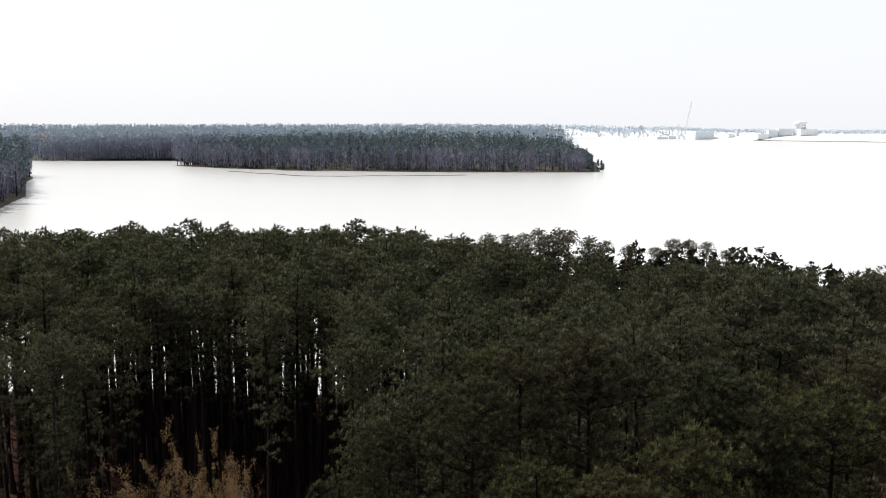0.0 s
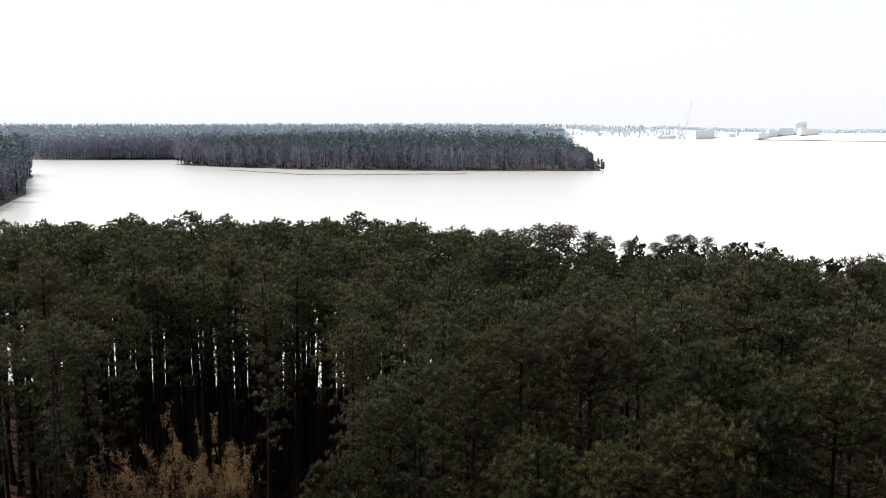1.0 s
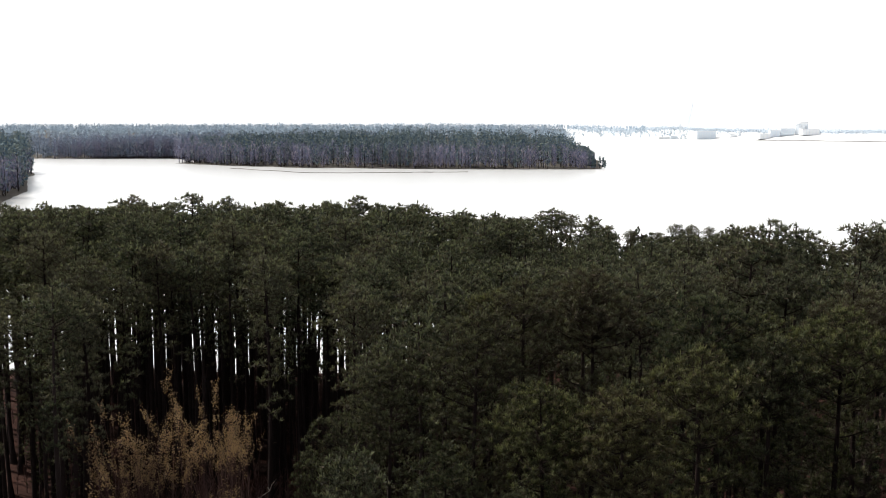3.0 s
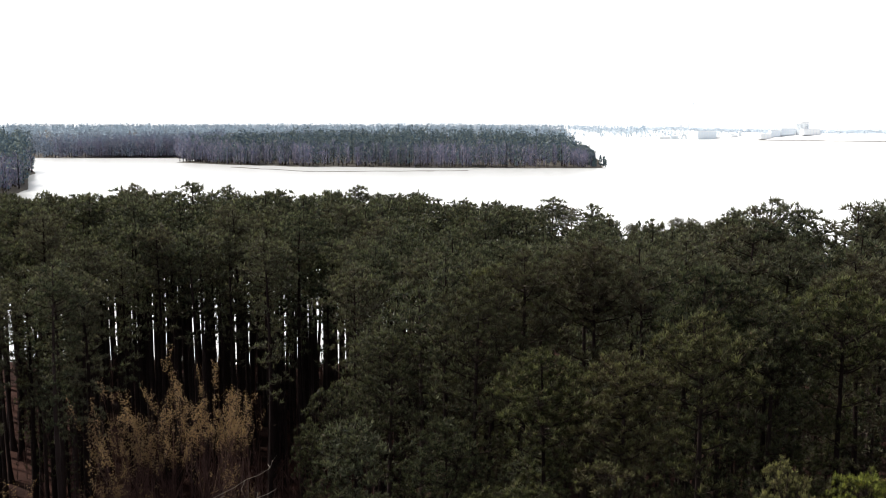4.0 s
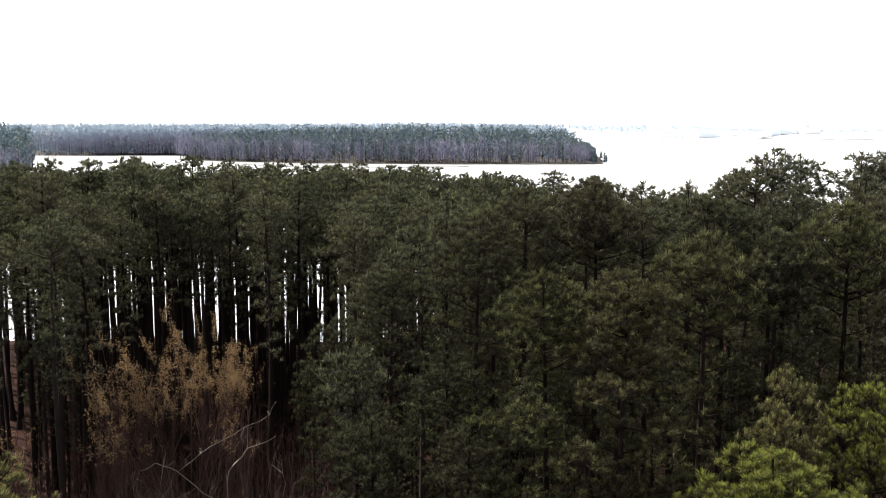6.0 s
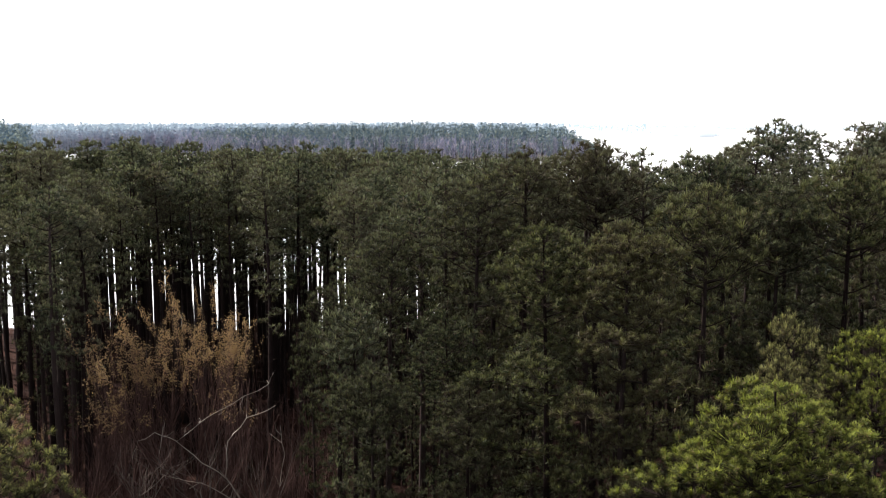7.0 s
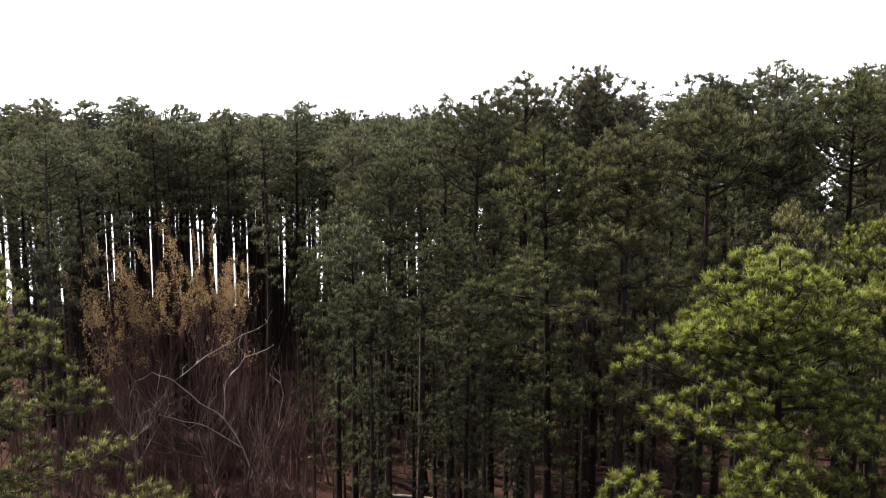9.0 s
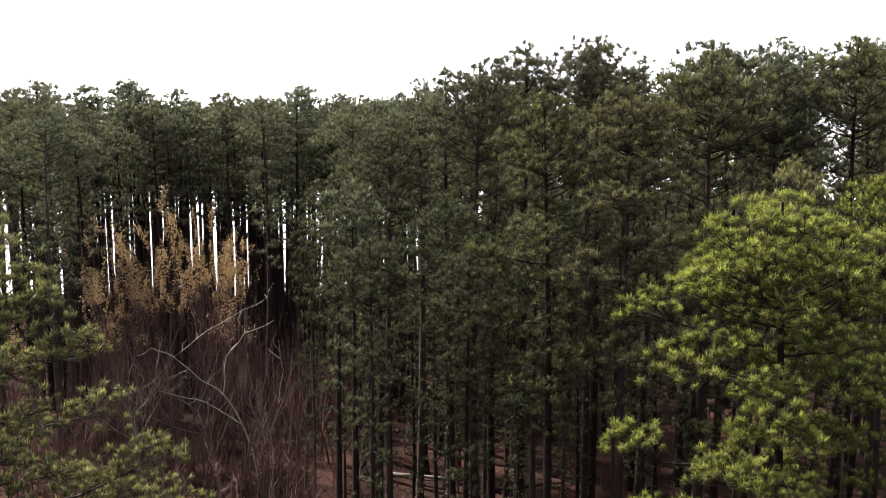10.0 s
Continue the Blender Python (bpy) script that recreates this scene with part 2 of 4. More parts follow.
rad = 12 * (4780 / 12) ** (np.arange(181) / 180)
ang = np.concatenate([np.linspace(-180, -34, 30)[:-1], np.linspace(-34, 34, 161), np.linspace(34, 180, 30)[1:]])
gx, gy = rad[:, None] * np.sin(np.radians(ang)), rad[:, None] * np.cos(np.radians(ang))
gz = height(gx, gy)
gv = np.concatenate([np.stack([gx, gy, gz], -1).reshape(-1, 3), [[0, 0, 2.0]]])
na = len(ang)
gi, gj = np.meshgrid(np.arange(180), np.arange(na - 1), indexing="ij")
gq = np.stack([gi * na + gj, gi * na + gj + 1, (gi + 1) * na + gj + 1, (gi + 1) * na + gj], -1).reshape(-1, 4)[:, ::-1]
hub = np.array([[len(gv) - 1, j + 1, j] for j in range(na - 1)])
gc = gv[gq].mean(1)
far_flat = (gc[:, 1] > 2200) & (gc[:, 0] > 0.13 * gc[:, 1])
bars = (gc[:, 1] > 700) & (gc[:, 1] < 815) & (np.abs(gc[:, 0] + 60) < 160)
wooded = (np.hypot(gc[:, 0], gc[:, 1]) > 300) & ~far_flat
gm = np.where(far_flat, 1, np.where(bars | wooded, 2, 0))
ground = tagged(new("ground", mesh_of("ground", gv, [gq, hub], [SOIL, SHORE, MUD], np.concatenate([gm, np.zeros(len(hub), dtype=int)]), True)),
                "reddish forest floor of fallen needles and leaves beside a lake", "ground", kind="structure")
wr = np.array([60, 300, 1200, 4790.0])
wa = np.radians(np.arange(0, 360, 5))
wv = np.concatenate([[[0, 0, 0]], np.stack([wr[:, None] * np.sin(wa), wr[:, None] * np.cos(wa), 0 * wr[:, None] * wa], -1).reshape(-1, 3)])
wq = np.array([[1 + i * 72 + j, 1 + (i + 1) * 72 + j, 1 + (i + 1) * 72 + (j + 1) % 72, 1 + i * 72 + (j + 1) % 72] for i in range(3) for j in range(72)])
wh = np.array([[0, 1 + j, 1 + (j + 1) % 72] for j in range(72)])
water = tagged(new("water", mesh_of("water", wv, [wq[:, ::-1], wh[:, ::-1]], WATER)), "calm lake mirroring a white overcast sky, its glare painted pale", "lake", kind="structure")


# ---- pines ----
def pine_meshes(seed, blades, width, tuft, high=25.0, spread=2.4, bare=0.45, limbs=30, cloud=0.8, knobs=8, twiggy=True, full_top=0.55, boughs=()):
    """One loblolly pine: a trunk, its rising limbs, and at the ends of the shoots round tufts of needles in umbrella-shaped sprays.
    boughs: further long limbs, each (x, y, z of the end from the foot, size of the spray)."""
    r = np.random.default_rng(seed)
    lean, bend = r.normal(0, 0.010, 2), r.normal(0, 0.22, 2)

    def axis(h):
        u = h / high
        return np.array([lean[0] * h + bend[0] * math.sin(u * 3.1), lean[1] * h + bend[1] * math.sin(u * 2.6), h])
    trunk = [(axis(h), 0.225 * (1 - h / high) ** 0.75 + 0.022 + (0.10 * math.exp(-h / 0.5))) for h in np.linspace(-0.3, high - 0.3, 14)]
    paths, shoots = [], []
    up_way = np.array([0, 0, 1.0])
    low, lobes, wide = bare * high, r.uniform(0.84, 1.14, 8), spread * r.uniform(0.9, 1.12)

    def spray(spot, out, across, fork, here, count, scale):
        """Tufts spread over a shallow umbrella at a limb's end, each on its twig."""
        turn = r.uniform(0, 6.283)
        for m in range(count):
            q, w = math.sqrt((m + 0.5) / count) * r.uniform(0.85, 1.12), m * 2.4 + turn
            side = out * math.cos(w) + across * math.sin(w)
            p = spot - out * here * 0.3 + side * here * q + up_way * here * (0.50 * (1 - q * q) - 0.20 + r.normal(0, 0.20))
            shoots.append((p, unit(side * 0.45 * q + r.normal(0, 0.15, 3) + up_way), scale * r.uniform(0.75, 1.25)))
            if twiggy:
                paths.append([(fork, 0.013), ((fork + p) / 2 + r.normal(0, 0.04, 3) - up_way * 0.07, 0.010), (p, 0.006)])

    def limb(az, ln, h0, end_z, here, count):
        out, across = np.array([math.cos(az), math.sin(az), 0]), np.array([-math.sin(az), math.cos(az), 0])
        p0, steps = axis(h0), np.linspace(0, 1, 5)
        pts = [p0 + out * ln * s + up_way * (end_z - h0) * (0.45 * s + 0.55 * s * s) + r.normal(0, 0.03 * ln * s, 3) for s in steps]
        paths.append([(p, (0.020 + 0.010 * ln) * (1 - 0.85 * s) + 0.006) for p, s in zip(pts, steps)])
        spray(pts[-1], out, across, pts[3], here, count, 1.0)
        if ln > 1.1:
            for s, side in ((2, 1), (2, -1), (1, 1), (3, -1))[:int(r.integers(1, 4))]:
                spray(pts[s] + across * side * 0.32 * ln * r.uniform(0.5, 1.2) + up_way * 0.15, out, across, pts[s], here * 0.62, max(2, count // 3), 0.9)

    dome = wide * r.uniform(1.2, 1.7)
    brow, crowned = high - dome, int(limbs * full_top)
    for k in range(limbs):
        az = k * 2.4 + r.uniform(-0.4, 0.4)
        if k < crowned:      # the rounded head
            u = ((k + r.uniform(0.1, 0.9)) / crowned) ** 0.9
            full, end_z = math.sqrt(max(1 - u ** 2.0, 0.03)), brow + (dome - 1.0 * tuft) * u + r.uniform(-0.35, 0.25)
        else:                # the thinner skirt below it
            u = (k - crowned + r.uniform(0.1, 0.9)) / (limbs - crowned)
            full, end_z = (0.45 + 0.45 * u ** 0.7) * r.uniform(0.6, 1.05), low + (brow - low) * u ** 0.8
            u = u - 1
        ln = max(wide * full * lobes[int((az % 6.283) / 0.7855) % 8] * r.uniform(0.9, 1.06), 0.3)
        rise = min(ln * math.tan(radians(22 + 16 * u + r.uniform(-6, 10))), 2.4)
        here = cloud * (0.45 + 0.55 * min(1, ln / (0.6 * spread))) * r.uniform(0.75, 1.25)
        limb(az, ln, min(end_z - rise, high - 0.5), end_z, here, max(3, int(knobs * (here / cloud) ** 2 + r.uniform(0, 2))))
    for x, y, z, size in boughs:
        limb(math.atan2(y, x), math.hypot(x, y), z - 0.22 * math.hypot(x, y), z, size, int(knobs * (size / cloud) ** 2) + 3)
    for s in range(4):
        shoots.append((axis(high - 0.15 - 0.3 * s) + r.normal(0, 0.10, 3) * (s + 1) * 0.6, unit(r.normal(0, 0.15, 3) + up_way), 1.0))
    for k in range(8):     # dead stubs on the bare stem
        h0, az, ln = high * r.uniform(0.15, bare + 0.05), r.uniform(0, 6.28), r.uniform(0.5, 1.9)
        out = np.array([math.cos(az), math.sin(az), r.uniform(-0.25, 0.3)])
        p0 = axis(h0)
        paths.append([(p0, 0.026), (p0 + out * ln * 0.5 + np.array([0, 0, 0.05]), 0.017), (p0 + out * ln, 0.006)])
    tip, way = np.array([q[0] for q in shoots])[:, None], np.array([q[1] for q in shoots])[:, None]
    n = len(shoots)
    size = tuft * np.array([q[2] for q in shoots])[:, None, None]
    # a tuft: needles burst from the shoot's end like a brush, round a core painted shade-dark
    core = max(1, blades // 8)
    d = unit(unit(r.normal(0, 1, (n, blades, 3))) + way * 0.5)
    root = tip + d * size * r.uniform(0.05, 0.25, (n, blades, 1)) - way * size * 0.15
    end = tip + d * size * r.uniform(0.75, 1.2, (n, blades, 1)) + r.normal(0, 0.08, d.shape) * size
    flat = unit(np.cross(d, r.normal(0, 1, d.shape)))
    flat *= width * size * r.uniform(0.7, 1.3, (n, blades, 1))
    lie = unit(np.cross(d[:, :core], r.normal(0, 1, (n, core, 3))))
    mid = tip + d[:, :core] * size * 0.35
    root[:, :core], end[:, :core] = mid - lie * size * 0.4, mid + lie * size * 0.5
    flat[:, :core] = unit(np.cross(lie, d[:, :core])) * size * 0.13
    v = np.stack([root - flat, root + flat, end], 2).reshape(-1, 3)
    # top light painted into the needles: pale towards the shoot's tip, dark lower and inside
    toplit = np.clip((d * way).sum(-1) * 1.15 - 0.1, 0, 1) ** 1.6 * r.uniform(0.6, 1.0, (n, blades)) * r.uniform(0.45, 1.0, (n, 1))
    toplit[:, :core] = 0
    tip_light = np.stack([toplit * 0.3, toplit * 0.3, toplit], -1).reshape(-1)
    return trunk, paths, v, np.arange(len(v)).reshape(-1, 3), tip_light


def pine_parts(seed, needles, width, tuft, sides, **kw):
    trunk, paths, v, f, tip_light = pine_meshes(seed, needles, width, tuft, **kw)
    return tubes([trunk], 6) + tubes(paths[::2] if needles < 9 else paths, sides) + (v, f, tip_light)


def tip_light_mesh(name, v, f, mat, tip_light):
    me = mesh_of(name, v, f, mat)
    me.attributes.new("tip_light", "FLOAT", "POINT").data.foreach_set("value", tip_light.astype(np.float32))
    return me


def pine(name, seed, needles, width, tuft, sides, mat, **kw):
    tv, tf, lv, lf, v, f, tip_light = pine_parts(seed, needles, width, tuft, sides, **kw)
    return (mesh_of(name + "_trunk", tv, tf, BARK, None, True), mesh_of(name + "_limbs", lv, lf, LIMB, None, True), tip_light_mesh(name + "_crown", v, f, mat, tip_light))


def plant_pine(meshes, x, y, top, label, group, grown, turn, wide=1.0):
    base = float(height(x, y)) - 0.05
    s = (top - base) / grown
    root = new("pine_tree")
    root.matrix_world = Matrix.LocRotScale((x, y, base), Euler((0, 0, turn)), (wide * s, wide * s, s))
    under("trunk", meshes[0], root)
    tagged(under("branchwork", meshes[1], root), kind="stuff")
    under("crown", meshes[2], root)
    return tagged(root, label, "pine tree", group)


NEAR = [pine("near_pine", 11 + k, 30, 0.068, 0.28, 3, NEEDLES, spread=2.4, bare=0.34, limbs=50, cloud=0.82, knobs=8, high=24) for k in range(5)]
BOUGHED = [pine("boughed_pine", 16 + k, 40, 0.06, 0.27, 3, MOSS, spread=2.3, bare=0.42, limbs=48, cloud=0.82, knobs=9, high=25, boughs=b)
           for k, b in enumerate(([(-0.9, -3.1, 19.6, 1.2), (-2.5, -2.7, 16.2, 1.2), (-3.0, -0.6, 18.6, 1.1), (1.8, -2.2, 14.6, 1.0), (-1.6, -1.8, 13.2, 1.0)],
                                  [(-1.2, -3.1, 20.8, 1.3), (-2.6, -3.4, 18.2, 1.1), (1.6, -2.8, 19.2, 1.1), (2.6, -1.2, 16.4, 1.0), (0.4, -2.4, 14.6, 1.0)]))]
BRIGHT = [pine("bright_pine", 31 + k, 84 if b else 52, 0.036 if b else 0.05, 0.225, 3, FRESH, spread=2.3 if b else 2.9, bare=0.34, limbs=46, cloud=0.80, knobs=14, high=22, full_top=0.6, boughs=b)
          for k, b in enumerate(([(-2.3, -0.9, 19.9, 1.15), (-3.8, 1.3, 18.4, 1.05), (-3.4, -1.6, 17.5, 1.25), (-4.2, -1.0, 13.0, 1.2), (-3.0, -2.6, 12.2, 1.2), (-2.6, 1.6, 19.3, 1.0), (-4.6, 0.4, 14.6, 1.0), (3.0, -1.0, 18.0, 1.1), (1.2, -2.5, 17.2, 1.1),
                                  (-1.0, -2.6, 16.2, 1.2), (-2.6, -2.2, 14.4, 1.1)], (), ()))]
SHADY = [pine("olive_brown_pine", 41 + k, 50, 0.048, 0.225, 3, OLIVE, spread=2.1, bare=0.2, limbs=40, cloud=0.8, knobs=12, high=22, full_top=0.5, boughs=b)
         for k, b in enumerate(([(3.0, 0.9, 17.9, 1.15), (3.1, 1.9, 15.9, 1.15), (4.8, 2.2, 14.1, 1.4), (2.4, -0.6, 16.4, 0.9), (3.6, 0.6, 13.4, 1.3), (2.0, -1.4, 12.4, 1.1), (2.2, 0.4, 19.2, 1.0), (1.6, -0.8, 17.6, 1.0),
                                 (3.9, 1.4, 12.8, 1.3), (5.2, 2.8, 12.8, 1.3), (2.8, -0.2, 14.6, 1.2), (1.2, -1.6, 15.2, 1.2)], ()))]
MID = [pine("mid_pine", 51 + k, 15, 0.115, 0.32, 3, HAZED_NEEDLES, spread=1.9 + 0.15 * (k % 3), bare=0.50, limbs=36, cloud=0.72, knobs=7, twiggy=False) for k in range(8)]
PALER = [pine("grey_green_pine", 57 + k, 20, 0.1, 0.31, 3, PALED_GREY, spread=2.1, bare=0.45, limbs=38, cloud=0.75, knobs=7, twiggy=False) for k in range(2)]
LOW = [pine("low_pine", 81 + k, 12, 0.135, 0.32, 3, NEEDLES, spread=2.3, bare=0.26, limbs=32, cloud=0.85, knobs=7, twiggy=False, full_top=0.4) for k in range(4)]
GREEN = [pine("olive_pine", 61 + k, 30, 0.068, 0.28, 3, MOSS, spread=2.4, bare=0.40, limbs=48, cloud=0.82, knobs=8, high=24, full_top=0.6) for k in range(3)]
FAR = [pine("shore_pine", 71 + k, 10, 0.19, 0.36, 3, HAZED_NEEDLES, spread=1.7 + 0.15 * (k % 3), bare=0.60, limbs=27, cloud=0.68, knobs=6, twiggy=False) for k in range(8)]
LIGHT = [pine("light_shore_pine", 76 + k, 10, 0.18, 0.36, 3, PALED_GREY, spread=2.6, bare=0.36, limbs=40, cloud=1.0, knobs=9, twiggy=False) for k in range(2)]
BACK = [pine_parts(91 + k, 7, 0.23, 0.38, 3, spread=1.7 + 0.15 * (k % 3), bare=0.62, limbs=23, cloud=0.7, knobs=6, twiggy=False) for k in range(6)]
THIN = [pine_parts(97 + k, 7, 0.23, 0.36, 3, spread=1.4, bare=0.78, limbs=9, cloud=0.65, knobs=4, twiggy=False) for k in range(3)]
rng = np.random.default_rng(5)
planted = []


def put(kind, x, y, top, label, group, grown, wide=1.0, pick=None, turn=None):
    k = int(rng.integers(len(kind))) if pick is None else pick
    planted.append((x, y))
    return plant_pine(kind[k], x, y, top, label, group, grown, float(rng.uniform(0, 6.28)) if turn is None else turn, wide)


# pines that stand out: x, y, height of the tip
BRIGHT_ONES = [(9.0, 25.2, 22.3, 1.0), (6.0, 20.6, 14.9, 0.5), (14.9, 32.0, 22.6, 0.72)]
for i, (x, y, z, w) in enumerate(BRIGHT_ONES):
    put(BRIGHT, x, y, z, "immature pine with bright yellow-green needle tips, top light painted in", "pines nearest the drone", 22, w, i % 3, 0.0 if i == 0 else None)
SHADY_ONES = [(-12.3, 24.2, 22.0, 0.98), (11.8, 31.4, 22.9, 0.7)]
for i, (x, y, z, w) in enumerate(SHADY_ONES):
    put(SHADY, x, y, z, "pine with dull olive needles and brown twigs", "pines nearest the drone", 22, w, i % 2, 0.0 if i == 0 else None)
for i, (x, y, z) in enumerate([(4.0, 37.6, 25.3), (6.8, 36.5, 25.6)]):
    put(BOUGHED, x, y, z, "tall mossy green pine with long drooping lower boughs", "lakeside pines", 25, 1.0, i, 0.0)
NEAR_ONES = [(10.5, 38.1, 27.0), (14.9, 41.8, 26.6), (17.8, 41.9, 27.9), (11.4, 44.4, 28.0), (1.4, 44.8, 27.2), (3.7, 47.8, 28.2), (7.5, 48.0, 28.6), (13.4, 46.4, 27.7), (19.8, 45.6, 28.0), (-5.4, 45.2, 21.8), (-3.0, 47.8, 24.2), (0.2, 41.0, 21.0)]
for x, y, z in NEAR_ONES:
    put(GREEN if (x, y) in ((10.5, 38.1), (17.8, 41.9)) else NEAR, x, y, z, "tall dark green pine with tufted rounded crown", "lakeside pines", 24, 0.95)
MID_ONES = [(2.5, 51.5, 28.0), (-1.6, 50.0, 26.0), (7.6, 50.6, 28.3), (0.2, 54.4, 27.2), (17.9, 50.8, 26.8), (21.6, 62.5, 29.8), (23.6, 63.6, 29.4), (20.0, 62.0, 29.0), (26.6, 62.0, 29.6), (28.8, 63.0, 29.6), (4.3, 56.6, 27.6), (11.6, 57.2, 27.1), (16.0, 61.0, 27.4), (9.6, 62.0, 27.0), (6.6, 60.0, 27.2), (-27.4, 64.8, 24.8), (-26.0, 66.0, 24.4), (-31.5, 63.5, 24.2),
            (-13.6, 69.2, 26.5), (-26.6, 81.2, 28.3), (-11.8, 78.4, 27.5), (-3.7, 72.5, 26.7), (11.2, 54.0, 27.8), (-1.5, 60.2, 26.7), (14.6, 58.0, 27.6), (-32.4, 75.5, 27.8), (-19.4, 85.0, 27.3)]
for x, y, z in MID_ONES:
    put(GREEN if (x, y) in ((2.5, 51.5), (17.9, 50.8)) else PALER if x < -24 and y < 68 else MID, x, y, z, "tall dark green pine with tufted rounded crown", "lakeside pines", 25, 1.0)
SHORE_ONES = [(-37.4, 115.2, 27.7), (-30.9, 117.5, 27.6), (-27.2, 117.0, 27.4), (-12.0, 129.2, 26.6), (-5.7, 119.5, 25.8), (-21.4, 122.0, 26.2), (3.0, 122.0, 25.4), (13.6, 116.0, 26.0), (17.3, 112.0, 25.4), (27.3, 105.0, 24.4), (30.5, 104.0, 24.4), (39.0, 102.0, 23.2)]
for x, y, z in SHORE_ONES:
    put(FAR, x, y, z, "slender pine with a long bare trunk at the shore", "lakeside pines", 25, 1.15)

# tops that close the skyline once the drone has sunk below the taller crowns
for x, y, z in ((-39.6, 89.0, 27.9), (-36.4, 87.0, 28.3), (-33.4, 89.5, 28.2), (-29.0, 88.0, 28.5), (-24.8, 88.5, 27.7), (-20.2, 87.5, 27.2), (-13.1, 88.0, 27.9), (-9.2, 89.0, 27.2), (-42.6, 92.0, 28.0), (-16.6, 90.0, 26.9)):
    put(FAR, x, y, z, "slender pine with a long bare trunk at the shore", "lakeside pines", 25, 1.15)
# the low wooded spit further along the shore
for x, y, z in ((9.4, 186.0, 18.2), (12.6, 190.0, 17.8), (15.8, 184.0, 18.6), (19.2, 191.0, 18.6), (22.6, 186.0, 19.2), (25.8, 190.0, 18.6), (29.4, 187.0, 17.6), (33.4, 192.0, 16.2), (38.6, 195.0, 14.8), (44.0, 196.0, 14.4), (48.8, 199.0, 15.8), (52.4, 200.0, 15.4), (55.8, 198.0, 15.2), (60.4, 201.0, 13.2)):
    put(LIGHT, x, y, z, "yellow-green pine on the low spit, haze painted in as paleness", "lakeside pines", 25, 1.2)


# smaller pines that fill the stand below the canopy
LOW_ONES = [(3.4, 47.5, 12.5), (6.8, 48.0, 13.0), (1.8, 50.5, 13.0), (9.5, 49.6, 14.5), (11.2, 40.0, 16.5), (14.8, 47.2, 16.0), (17.6, 54.0, 17.0), (9.8, 53.0, 17.5), (3.6, 56.0, 15.5), (15.2, 37.4, 16.5), (-0.6, 52.5, 14.5),
            (13.0, 49.5, 18.5), (0.2, 46.5, 11.0), (3.2, 46.0, 11.5), (-1.8, 47.8, 10.5), (5.4, 44.6, 13.0), (-3.6, 48.5, 13.0), (2.0, 49.5, 15.0), (9.6, 44.4, 13.0), (0.8, 60.0, 15.0), (6.4, 58.0, 16.5), (12.6, 55.5, 17.0), (-2.0, 58.5, 13.0), (19.8, 50.0, 19.0), (22.0, 48.0, 20.0)]
for x, y, z in LOW_ONES:
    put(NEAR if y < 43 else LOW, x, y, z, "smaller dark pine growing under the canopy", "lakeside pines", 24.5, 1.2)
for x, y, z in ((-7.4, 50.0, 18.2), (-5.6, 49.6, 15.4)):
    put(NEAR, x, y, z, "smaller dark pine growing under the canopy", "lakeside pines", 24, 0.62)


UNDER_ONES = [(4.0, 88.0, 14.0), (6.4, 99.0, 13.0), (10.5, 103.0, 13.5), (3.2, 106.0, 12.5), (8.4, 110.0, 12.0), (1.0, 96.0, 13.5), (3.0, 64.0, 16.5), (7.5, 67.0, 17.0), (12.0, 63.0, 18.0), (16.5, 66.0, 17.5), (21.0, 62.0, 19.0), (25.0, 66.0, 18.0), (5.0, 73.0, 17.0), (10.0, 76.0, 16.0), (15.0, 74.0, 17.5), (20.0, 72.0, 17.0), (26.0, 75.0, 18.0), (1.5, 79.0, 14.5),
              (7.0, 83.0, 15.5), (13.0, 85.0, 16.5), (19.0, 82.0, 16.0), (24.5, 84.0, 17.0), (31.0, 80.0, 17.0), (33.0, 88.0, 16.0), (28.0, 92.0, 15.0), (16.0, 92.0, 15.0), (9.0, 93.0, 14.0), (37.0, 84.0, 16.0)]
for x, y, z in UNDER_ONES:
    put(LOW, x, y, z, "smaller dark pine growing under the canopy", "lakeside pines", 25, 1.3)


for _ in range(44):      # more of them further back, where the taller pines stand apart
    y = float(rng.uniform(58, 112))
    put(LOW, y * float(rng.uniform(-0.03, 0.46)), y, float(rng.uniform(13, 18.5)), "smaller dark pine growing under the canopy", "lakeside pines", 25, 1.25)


def free(x, y, gap):
    return all((x - a) ** 2 + (y - b) ** 2 > gap * gap for a, b in planted)


def clearing(x, y):
    """The opening in the stand, where bare broadleaf trees grow."""
    return (x > -25 and x < -0.105 * y and y < 77) or (y < 60 and x < -0.2 * y) or (y < 33)


